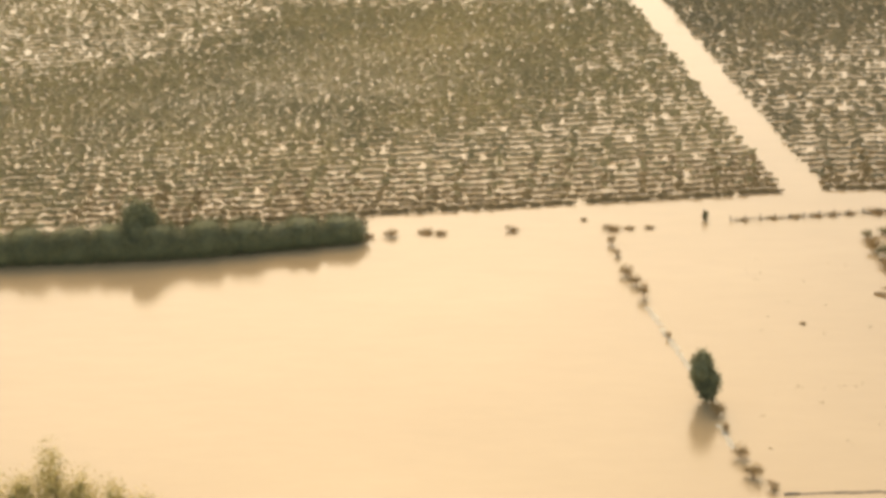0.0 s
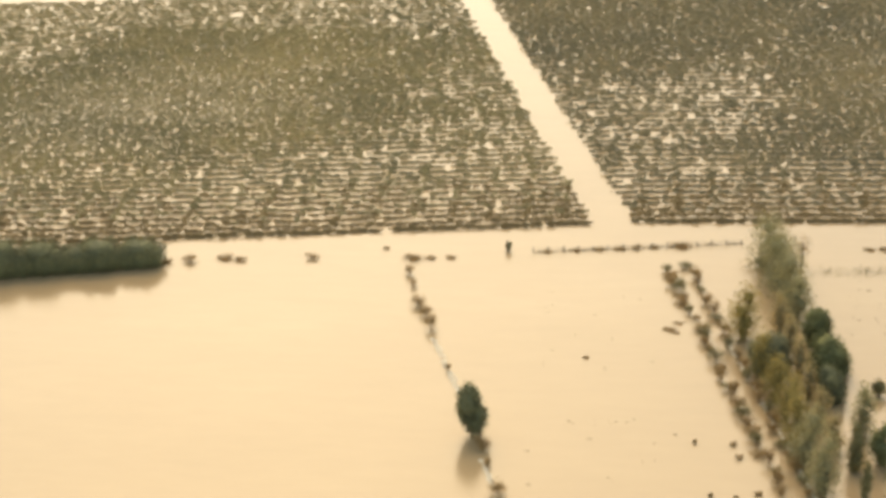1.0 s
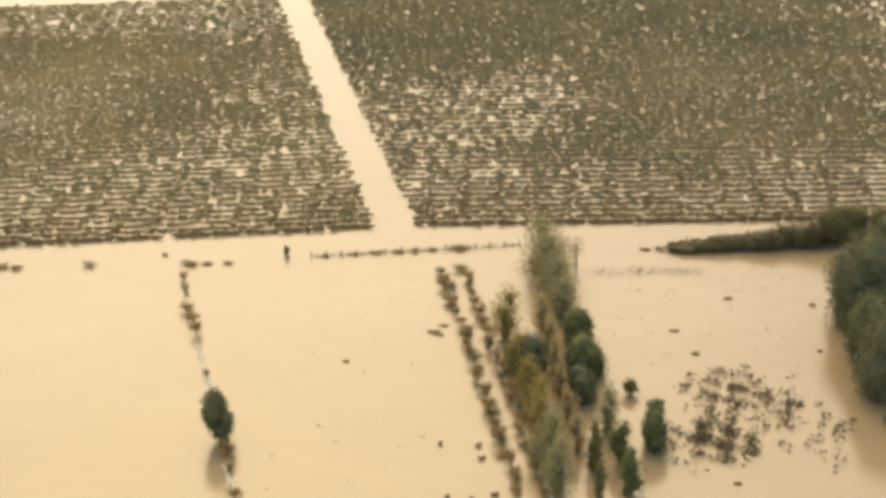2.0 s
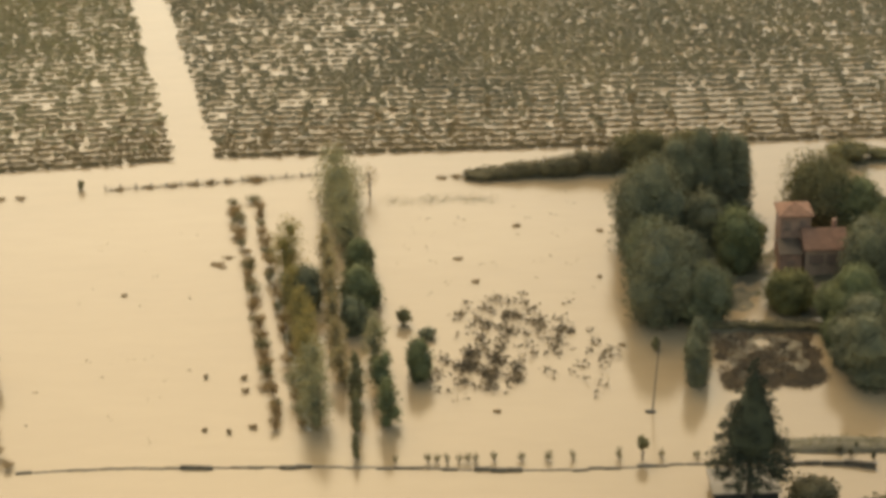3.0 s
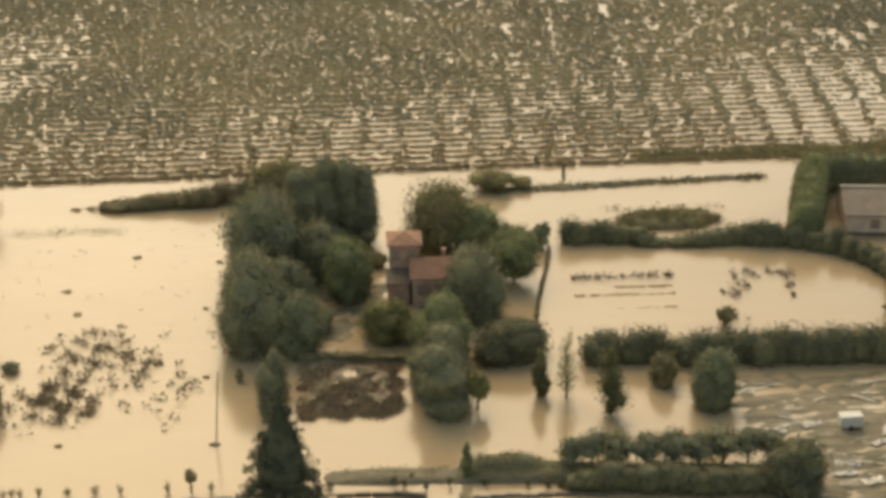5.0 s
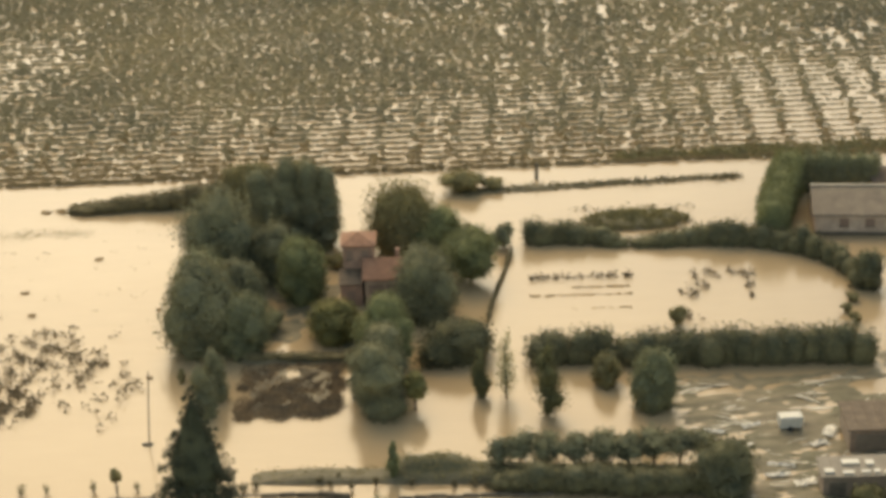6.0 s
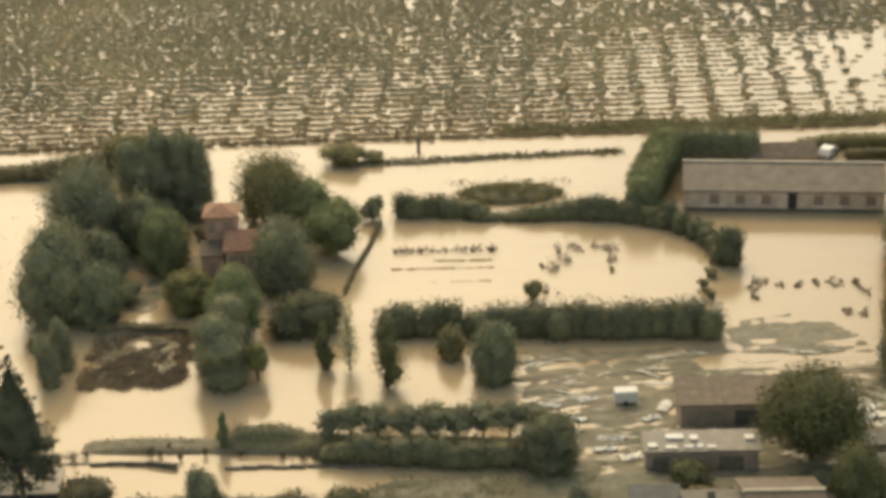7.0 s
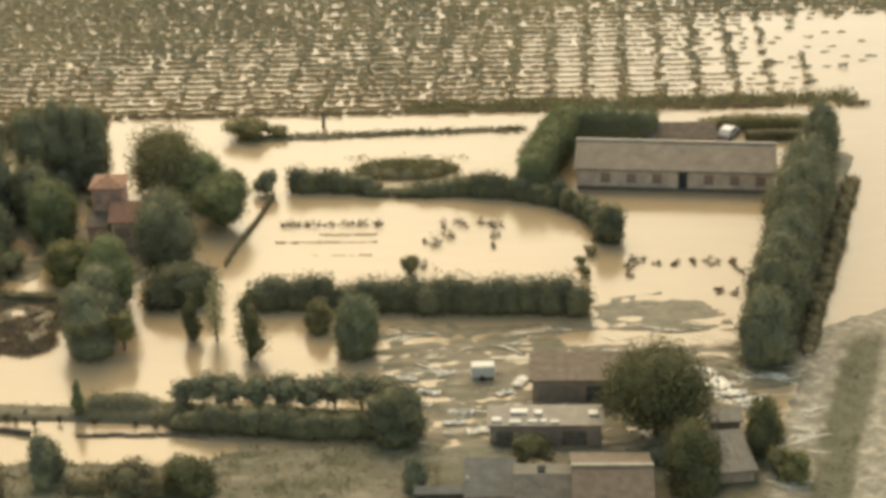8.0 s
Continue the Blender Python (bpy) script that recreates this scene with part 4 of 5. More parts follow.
hedge([(62.0, 34.0), (68, 35.2), (76, 35.8)], [1.7, 1.8, 1.3], 2.4, M["brown"], "low flat-topped brown hedge behind the farmyard", step=1.0, uneven=0.06, trimmed=True)
hedge([(67.8, 30.6), (74.0, 31.0)], [1.4, 1.3], 1.8, M["umber"], "low dark hedge beside the farmyard", step=1.0, uneven=0.06, trimmed=True)
for k, (x, y, h, w) in enumerate(((77.4, 25.2, 6.2, 5.0), (74.6, 14.0, 6.6, 6.0), (73.0, 7.0, 8.2, 6.6), (71.6, 0.4, 8.6, 7.0), (70.0, -6.6, 8.2, 6.8),
                                  (68.6, -13.2, 8.4, 6.6), (67.0, -19.8, 8.2, 6.6), (65.6, -26.2, 8.2, 6.6), (64.0, -32.6, 7.6, 6.2))):
    broadleaf(x - 1.0, y, h * 1.04, w * 1.0, M[("dark", "deep", "dark")[k % 3]], "dark green tree in a close row along the lane", 0.02, "tree row along the lane", density=18)
hedge([(79.0, 16.0), (76.2, 4.0), (73.0, -9.0), (69.6, -22.0), (67.4, -31.0)], [0.7, 1.3, 1.4, 1.3, 0.8], 1.8, M["umber"], "low dark brown scrub beside the lane's tree row", step=1.0, uneven=0.2)

# ---- front bank, track and south shore ----
for (x, y, h, w) in ((3.6, -43.2, 3.6, 3.0), (5.5, -43.5, 4.5, 3.4), (8.2, -43.7, 4.3, 3.8), (11.0, -44.0, 4.2, 3.6), (13.7, -43.9, 4.4, 3.8), (16.3, -44.2, 4.2, 3.6), (18.8, -44.0, 4.4, 3.8), (21.4, -43.4, 4.0, 3.2), (23.6, -42.8, 3.4, 3.0)):
    broadleaf(x, y, h, w, M["dark"], "small spreading tree in a row on the bank", 0.36, "row of trees on the bank", lobes_n=7, density=16, leaf=0.2, ragged=0.3, core=0.68)
broadleaf(25.2, -48.4, 5.4, 6.0, M["deep"], "large dark bush at the end of the bank", 0.02, density=18)
hedge([(3.4, -46.4), (7, -47.1), (14, -47.9), (23, -48.4)], [0.9, 2.1, 2.2, 2.0], 2.8, M["deep"], "dark unclipped hedge along the front bank", step=0.8, base=0.3, uneven=0.16)
columnar(-7.0, -44.4, 4.0, 1.2, M["green"], "slim dark conifer on the grassy bank", name="young_conifer", tip=0.35, leaf=0.2)
fir(-25.0, -54.6, 16.6, 9.8, M["fir"], "tall dark fir tree on the south shore")
broadleaf(-19.0, -55.4, 3.2, 5.2, M["umber"], "low brown bush on the south shore", 0.03, lobes_n=8)
broadleaf(-7.6, -57.2, 5.2, 3.6, M["dark"], "dark bush on the south shore", 0.02, lobes_n=8)
broadleaf(0.7, -60.0, 3.4, 5.4, M["umber"], "dark brownish bush on the south shore", 0.02, lobes_n=8)
broadleaf(6.4, -59.0, 3.6, 5.0, M["olive"], "olive bush on the south shore", 0.02, lobes_n=8)
broadleaf(-13.6, -59.4, 3.0, 5.0, M["umber"], "dark brownish bush on the south shore", 0.02, lobes_n=8)
hedge([(-4.6, -58.6), (-1.5, -59.0), (3.6, -58.8)], [1.6, 1.9, 1.5], 2.6, M["umber"], "dark tangled undergrowth on the south shore", base=0.2)
broadleaf(27.4, -59.2, 3.4, 2.4, M["dark"], "dark bush beside the lawn", 0.05, lobes_n=7)
broadleaf(50.6, -48.4, 8.9, 9.8, M["olive"], "large spreading olive-green tree between the sheds", 0.14, density=18, ragged=0.28, core=0.7)
broadleaf(53.4, -59.0, 6.8, 5.6, M["olive"], "tall green bush beside the lower house", 0.03)
broadleaf(60.4, -52.6, 5.8, 3.4, M["olive"], "narrow green tree by the lane", 0.04, lobes_n=8)
broadleaf(38.2, -53.4, 2.6, 4.0, M["olive"], "low green bush in front of the long shed", 0.03, lobes_n=7)
broadleaf(63.0, -57.4, 3.0, 3.0, M["light"], "scrubby bush on the lane bank", 0.03, lobes_n=7)
for (x, y, h, w, core) in ((-171.8, -55.2, 10.6, 4.0, 0.1), (-174.6, -56.4, 8.4, 4.4, 0.3), (-168.6, -56.4, 8.2, 4.6, 0.3), (-165.0, -57.4, 8.2, 3.6, 0.2), (-178.4, -56.6, 8.8, 4.6, 0.3),
                           (-162.0, -58.4, 7.6, 4.0, 0.3), (-182.4, -57.0, 8.9, 4.6, 0.3)):
    broadleaf(x, y, h, w, M["feather"], "pale yellow-green tree with thin feathery top", 0.15, "feathery trees on the shore", density=9, leaf=0.15, ragged=0.42, core=core)

# ---- west: hedge, ditch and fence line ----
hedge([(-232, 12.0), (-196, 16.4), (-172.7, 18.4), (-160, 21.0), (-149.8, 23.4)], [3.9, 4.0, 3.9, 3.3, 2.7], 4.6, M["pine"], "overgrown dark green hedge along the drowned track", step=1.2, uneven=0.3, trimmed=True)
broadleaf(-178.4, 19.4, 7.0, 5.4, M["pine"], "dark tree standing in the overgrown hedge", 0.05, lobes_n=8)
shrub(-184.5, 18.0, 5.0, 3.2, M["pine"], "green bush filling the overgrown hedge")
shrub(-152.6, 24.6, 4.6, 3.0, M["brown"], "greyish bush at the end of the hedge")
for (x, y, w, h) in ((-145.2, 24.0, 2.0, 1.6), (-140.6, 24.8, 2.4, 0.7), (-138.4, 24.4, 2.0, 0.9), (-128.8, 25.3, 2.0, 1.2), (-119.1, 28.9, 1.0, 0.5),
                     (-115.4, 25.6, 2.6, 1.0), (-113.0, 25.7, 1.8, 0.5), (-110.2, 26.0, 1.6, 0.6), (-148.2, 23.4, 1.6, 0.8)):
    shrub(x, y, w, h * 0.6, M["twig"], "drowned brown shrub on the line of the track", "shrubs along the track", n=3)
for (x, y, w, h) in ((-115.4, 20.4, 1.4, 1.4), (-114.6, 16.6, 1.2, 1.2), (-113.6, 10.2, 2.3, 1.7), (-112.4, 7.4, 1.8, 1.4), (-111.5, 3.6, 1.7, 2.2),
                     (-108.7, -8.2, 0.8, 0.9), (-103.9, -27.8, 2.0, 1.7), (-103.2, -31.6, 1.0, 1.2), (-102.0, -37.6, 2.0, 1.8), (-101.0, -41.8, 2.4, 1.7), (-99.0, -44.2, 1.6, 0.9)):
    shrub(x, y, w, h, M["twig"], "ragged brown shrub along the drowned ditch", "shrubs along the ditch", n=3)
broadleaf(-104.3, -24.4, 6.4, 3.4, M["pine"], "lone dark green tree leaning by the drowned ditch", 0.12, lobes_n=8, lean=-0.26)


def post(x, y, h, label, r=0.14, name="post"):
    v, f = [], []
    tube(v, f, [(0, 0, -0.5), (0, 0, h * 0.9), (0.02, 0.01, h)], [r, r * 0.9, r * 0.75], 8)
    ob = new(name, mesh_from(name, np.array(v), f, M["stake"]))
    ob.location = (x, y, 0)
    return tagged(ob, label, "post")


post(-102.8, 28.8, 1.5, "short weathered post standing in water", 0.1)
shrub(-102.6, 28.9, 0.9, 1.2, M["brown"], "tuft of weeds round a post")
post(10.9, 36.6, 2.3, "dark weathered post at the vineyard's edge", 0.26)


def fence(a, b, n, label):
    """Posts with two wires, standing in the flood."""
    t = root("fence", a[0], a[1], label, "fence")
    r = np.random.default_rng(next_seed())
    for k in range(n + 1):
        q = k / n
        v, f = [], []
        hh = 0.55 + r.uniform(0, 0.3)
        tube(v, f, [(0, 0, -0.5), (r.normal(0, 0.04), 0, hh)], [0.09, 0.07], 6)
        p = part("fence_post", mesh_from("fence_post", np.array(v), f, M["stake"]), t)
        p.location = ((b[0] - a[0]) * q, (b[1] - a[1]) * q, 0)
    L = math.dist(a, b)
    for z in (0.25, 0.5):
        ob = part("wire", block_mesh("wire", (0, -0.012, z - 0.012), (L, 0.012, z + 0.012), M["stake"]), t)
        ob.rotation_euler = (0, 0, math.atan2(b[1] - a[1], b[0] - a[0]))
    return t


fence((-99.2, 28.1), (-71.2, 31.9), 14, "drowned wire fence with short wooden posts")
for (x, y, w, h) in ((-97.4, 28.3, 1.3, 0.35), (-93.6, 28.9, 1.6, 0.4), (-90.4, 29.3, 1.4, 0.5), (-87.6, 29.6, 1.6, 0.55), (-85.4, 29.9, 1.5, 0.8), (-83.0, 30.2, 1.2, 0.6), (-79.4, 30.7, 2.4, 0.8), (-52.4, 30.2, 1.4, 0.7), (-54.4, 30.0, 1.6, 0.3)):
    shrub(x, y, w * 1.15, h * 0.55, M["twig"], "weeds caught along the drowned fence", "weeds along the fence", n=3)

# two lines of low brush
r = np.random.default_rng(77)
for (a, b, n, ww) in (((-81.6, 22.4), (-71.6, -39.5), 27, 2.0), ((-78.6, 23.2), (-69.0, -39.5), 23, 1.8)):
    for k in range(n):
        q = (k + r.uniform(-0.25, 0.25)) / n
        shrub(a[0] + (b[0] - a[0]) * q + r.normal(0, 0.3), a[1] + (b[1] - a[1]) * q, ww * r.uniform(0.6, 1.2), r.uniform(0.8, 2.0), M["twig" if k % 3 else "brown"],
              "brown half-drowned shrub in a planted line", "lines of drowned shrubs", n=3)
for (x, y, w, h) in ((-82.2, 4.0, 1.9, 0.15), (-80.9, 5.8, 1.4, 0.15), (-81.4, 3.0, 1.2, 0.12), (-76.4, -26.0, 1.0, 0.4), (-76.0, -29.0, 1.0, 0.4), (-74.6, -37.0, 1.1, 0.4), (-92.4, -4.4, 0.8, 0.15), (-80.6, -25.6, 0.5, 0.5), (-79.6, -37.4, 0.6, 0.3), (-77.0, -38.0, 0.6, 0.4)):
    shrub(x, y, w, h, M["twig"], "tuft of drowned weeds breaking the surface", "drowned weed tufts", n=3)
# poplars and willows in two lines
for (x, y, h, w, m, lab) in (
        (-73.0, 2.0, 6.0, 4.4, "yellow", "yellowing poplar in a line of trees"),
        (-71.6, -8.8, 5.4, 3.2, "yellow", "yellowing poplar in a line of trees"),
        (-70.6, -14.6, 5.0, 3.4, "yellow", "yellowing poplar in a line of trees"),
        (-70.0, -19.8, 5.0, 3.2, "yellow", "short yellowing poplar in a line of trees"),
        (-69.4, -25.0, 5.6, 3.8, "yellow", "yellowing poplar in a line of trees"),
        (-68.6, -30.6, 6.0, 3.8, "poplar", "grey-green poplar in a line of trees"),
        (-67.6, -36.6, 6.4, 3.8, "poplar", "grey-green poplar in a line of trees"),
        (-68.2, 23.6, 6.4, 6.0, "poplar", "grey-green poplar at the far end of the line"),
        (-67.4, 18.4, 6.0, 6.0, "poplar", "grey-green poplar in a close row"),
        (-66.6, 13.2, 5.8, 5.4, "poplar", "grey-green poplar in a close row"),
        (-66.0, 8.0, 5.2, 4.0, "poplar", "grey-green poplar in a close row"),
        (-68.6, 3.6, 4.8, 2.3, "russet", "slim russet young tree in a middle line"),
        (-68.2, -2.4, 4.6, 2.3, "russet", "slim russet young tree in a middle line"),
        (-67.7, -8.4, 4.6, 2.3, "russet", "slim russet young tree in a middle line"),
        (-67.1, -14.6, 4.4, 2.3, "russet", "slim russet young tree in a middle line"),
        (-66.4, -20.8, 4.2, 2.3, "russet", "slim russet young tree in a middle line"),
        (-65.7, -27.0, 4.2, 2.3, "russet", "slim russet young tree in a middle line"),
        (-62.0, -23.0, 5.6, 3.2, "poplar", "grey-green tree of the eastern line"),
        (-61.0, -30.0, 4.6, 2.6, "green", "green tree of the eastern line"),
        (-60.3, -37.0, 5.4, 2.4, "green", "slim green tree of the eastern line"),
        (-64.0, -31.4, 5.2, 2.0, "brown", "slim brown tree of the eastern line"),
        (-63.7, -38.0, 4.4, 1.4, "brown", "thin brown tree of the eastern line"),
        (-63.5, -43.6, 2.6, 1.0, "brown", "thin sapling by the track")):
    columnar(x, y, h, w, M[m], lab, "lines of poplars", name="poplar", density=12, leaf=0.19, ragged=0.26, foot=0.0, tip=0.5, core=0.4 if m in ("russet", "poplar", "yellow") else 0.7)
broadleaf(-70.8, -7.6, 4.8, 5.0, M["dark"], "round dark green bush among the poplars", 0.03, lobes_n=8)
broadleaf(-64.4, 0.6, 4.6, 4.0, M["green"], "bushy green tree below the poplar row", 0.04, lobes_n=8)
broadleaf(-63.8, -8.4, 4.6, 5.0, M["green"], "round dark green tree in the line", 0.1, lobes_n=9)
broadleaf(-64.6, -15.0, 4.0, 3.6, M["pine"], "dark green tree in the line", 0.05, lobes_n=8)
broadleaf(-63.8, 24.6, 4.6, 2.6, M["twig"], "almost bare sapling beside the poplar row", 0.2, lobes_n=6, density=4, leaf=0.13, core=0.1, ragged=0.3, name="sapling_tree")
shrub(-30.7, -21.2, 1.0, 1.6, M["brown"], "small brown shrub standing in the flood")
shrub(-59.0, -13.4, 1.8, 2.2, M["brown"], "brown shrub standing in the flood")
shrub(-56.3, -17.0, 2.4, 1.3, M["dark"], "dark rounded shrub standing in the flood")
broadleaf(-57.2, -26.6, 4.4, 3.2, M["green"], "small green tree standing in the flood", 0.05, lobes_n=7)
hedge([(-50.8, 30.2), (-45, 30.4), (-38, 30.8), (-31, 31.6)], [0.5, 1.4, 2.0, 2.8], 3.0, M["umber"], "dull brown scrub on a low spit of land", step=0.8, base=0.1, uneven=0.1)


def tufts(name, points, size, mat, label, category, spread=0.35, per=9, lift=0.35, seed=3):
    """Uncountable low plants, one mesh."""
    r = np.random.default_rng(seed)
    pts = np.asarray(points)
    k = len(pts)
    p = np.repeat(pts, per, 0) + np.concatenate([r.normal(0, spread, (k * per, 2)), np.abs(r.normal(0, lift, (k * per, 1)))], 1)
    v, f = kites(p, np.tile((0, -0.6, 0.6), (len(p), 1)), size * r.uniform(0.5, 1.4, len(p)), r, 0.45)
    return tagged(new(name, mesh_from(name, v, f, mat)), label, category, kind="stuff")


# drowned weeds in the middle field
r = np.random.default_rng(11)
pts = []
while len(pts) < 300:
    x, y = r.uniform(-57, -34), r.uniform(-32, -6)
    d = 1.1 * math.exp(-((x + 50) / 4.2) ** 2 - ((y + 25) / 4.5) ** 2) + 0.8 * math.exp(-((x + 48) / 3.6) ** 2 - ((y + 12.5) / 4.5) ** 2) + 0.5 * math.exp(-((x + 42) / 2.2) ** 2 - ((y + 17) / 6) ** 2) + 0.2 * math.exp(-((x + 37.4) / 1.8) ** 2 - ((y + 22) / 7) ** 2)
    if r.uniform(0, 1) < d * (0.1 + 1.0 * (math.sin(x * 1.5 + y * 0.6) * math.sin(y * 1.0 - x * 0.5) > 0.05)):
        pts.append((x, y, 0.02))
tufts("drowned_weeds", pts, 0.23, M["dead"], "scattered brown weeds breaking the flood's surface", "weeds")
pts = [(-99.2 + 28 * q, 28.1 + 3.8 * q, 0.0) for q in r.uniform(0, 1, 130)]
tufts("fence_litter", pts, 0.13, M["soaked"], "thin line of litter caught along the fence", "litter", 0.16, 4, 0.03, 19)
pts = [(r.uniform(-62, -47), 22.5 + r.normal(0, 0.5), 0.0) for _ in range(110)]
tufts("drowned_grass", pts, 0.12, M["grass"], "thin drowned grass on a silted bar", "grass", 0.8, 5, 0.01, 12)
for (x, y, w) in ((-44.9, 13.7, 1.2), (-52.5, 4.0, 1.2), (-34.5, 11.5, 1.1), (-48.8, -34.7, 0.8), (-35.5, -2.0, 0.6), (-50.4, -2.5, 1.2), (-34.4, -20.0, 0.8)):
    shrub(x, y, w, 0.2, M["twig"], "clump of debris and weed in the flood", "weed clumps in the field", n=3)

pts = [(r.uniform(-100, -82), r.uniform(-40, 18), 0.0) for _ in range(26)] + [(r.uniform(-60, -36), r.uniform(-6, 26), 0.0) for _ in range(34)]
tufts("floating_debris", pts, 0.13, M["soaked"], "specks of debris floating on the flood", "debris", 0.35, 3, 0.03, 18)

# kitchen garden rows
def crop_row(x0, x1, y, n, h, label, mat="soaked", seed=0):
    r = np.random.default_rng(seed + 60)
    pts = [(x0 + (x1 - x0) * r.uniform(0, 1), y + r.normal(0, 0.06), 0.01) for _ in range(n)]
    ob = tufts("crop_row", pts, 0.17 if h > 0.1 else 0.1, M[mat], label, "crop row", 0.16, 7, h, seed + 9)
    tagged(ob, group="rows of the kitchen garden")


def drowned_plant(x, y, w, h):
    """A limp plant: bent stalks and soaked leaves trailing on the water."""
    s = next_seed()
    r = np.random.default_rng(s)
    t = root("drowned_plant", x, y, "limp dark brown plant trailing in the flooded plot", "plant", "plants in the flooded plot")
    for k in range(3):
        a = 2.1 * k + r.uniform(0, 1)
        v, f = [], []
        tube(v, f, [(0, 0, -0.4), (math.cos(a) * w * 0.15, math.sin(a) * w * 0.2, h * 0.7), (math.cos(a) * w * 0.4, math.sin(a) * w * 0.6, h * 0.55)], [0.04, 0.03, 0.015], 5)
        part("stalk", mesh_from("stalk", np.array(v), f, M["bark"]), t)
    k = int(34 + 26 * w)
    c = r.normal(0, 1, (5, 2)) * (0.36 * w, 0.5 * w)
    p = np.concatenate([c[r.integers(0, 5, k)] + r.normal(0, 0.12, (k, 2)) * (w, 1.6 * w), np.abs(r.normal(0, 0.55 * h, (k, 1))) + 0.02], 1)
    v, f = kites(p, np.tile((0, -0.4, 0.8), (k, 1)), 0.17 * r.uniform(0.5, 1.4, k), r, 0.45)
    part("foliage", mesh_from("foliage", v, f, M["dead"]), t)


crop_row(8.5, 20.8, 3.4, 60, 0.3, "thick row of drowned vegetables", seed=1)
crop_row(13.0, 20.6, 0.6, 60, 0.03, "thin row of drowned vegetables", "twig", seed=2)
crop_row(8.4, 20.4, -1.6, 75, 0.01, "faint row of drowned vegetables", "twig", seed=3)
crop_row(12.5, 20.0, -5.4, 16, 0.01, "faint row of drowned vegetables", "twig", seed=4)
for (x, y, w, h) in ((28.4, 2.6, 1.5, 1.2), (29.0, -0.2, 1.6, 1.5), (28.0, -3.0, 1.8, 1.4), (30.8, 3.4, 2.0, 0.8), (33.0, 3.3, 1.6, 0.7), (34.6, 2.2, 1.3, 1.6), (34.4, -0.4, 1.0, 1.2), (34.4, -3.4, 0.7, 0.8), (26.2, -2.0, 0.7, 0.5), (26.4, -8.6, 1.6, 1.5),
                     (50.6, -7.6, 1.3, 1.0), (51.8, -7.4, 0.9, 0.9), (50.2, -9.6, 0.9, 0.9), (50.0, -11.6, 0.9, 0.9), (53.4, -8.4, 1.0, 0.5), (55.6, -8.6, 1.2, 0.3), (57.6, -8.0, 1.2, 0.7), (60.0, -8.2, 1.7, 0.6), (61.6, -8.4, 1.5, 0.6), (62.6, -10.6, 0.8, 0.9), (61.0, -16.4, 1.6, 0.6), (59.6, -15.8, 1.2, 0.6)):
    drowned_plant(x, y, w, h * 0.5)
# brush on the islets
pts = [(22.8 + 6.6 * q * math.cos(a), 20.6 + 2.9 * q * math.sin(a), 0.75 - 0.6 * q * q) for q, a in zip((r.uniform(0, 1, 900) ** 0.55).tolist(), r.uniform(0, 6.28, 900).tolist())]
tufts("islet_brush", pts, 0.17, M["brown"], "dark brown brush covering a low islet", "brush", 0.35, 8, 0.22, 14)
pts = [(r.uniform(14, 38), r.choice([19.0, 24.0, 33.9 + 0.0]) + r.normal(0, 0.5), 0.0) for _ in range(120)]
pts = [(x, 32.7 + (x - 4) * 0.075 + 0.1 * math.sin(x), z) if y > 30 else (x, y + 1, z) for x, y, z in pts if y > 30 or 15 < x < 31]
headland = [(q, 44.0 + (q - 34) * 0.035 + r.normal(0, 0.5 + 0.7 * (q > 38)), 0.1) for q in r.uniform(22, 84, 1100)]
tufts("headland_brush", headland, 0.24, M["brown"], "brown weeds along the headland of the vineyard", "brush", 0.45, 6, 0.28, 17)
pts += [(x, 32.6 + (x - 2) * 0.072 + r.normal(0, 0.4), 0.0) for x in (2 + 36 * r.uniform(0, 1, 420) ** 1.3).tolist()]
tufts("bank_brush", pts, 0.2, M["umber"], "brown weeds along a drowned bank", "brush", 0.4, 6, 0.2, 15)
pts = []
while len(pts) < 1900:
    x, y = r.uniform(-24, -12.6), r.uniform(-30.8, -18.0)
    bare = 1.7 - abs((x + 18.6) - (y + 23.5) * 0.95 + 3.0)
    edge = 0.5 * math.sin(x * 1.7) + 0.6 * math.sin(y * 1.3)
    if y < -30.0 + edge or x > -13.2 + edge or (bare > edge and r.uniform(0, 1) < 0.85) or (y > -23 and x < -17 and r.uniform(0, 1) < 0.6):
        continue
    if math.sin(x * 2.3 + y) * math.sin(y * 1.9 - x * 0.8) > -0.45 or r.uniform(0, 1) < 0.3:
        pts.append((x, y, 0.12))
tufts("dead_brush", pts, 0.14, M["tilth"], "dead brown brush on a heap of turned earth", "brush", 0.32, 10, 0.1, 16)


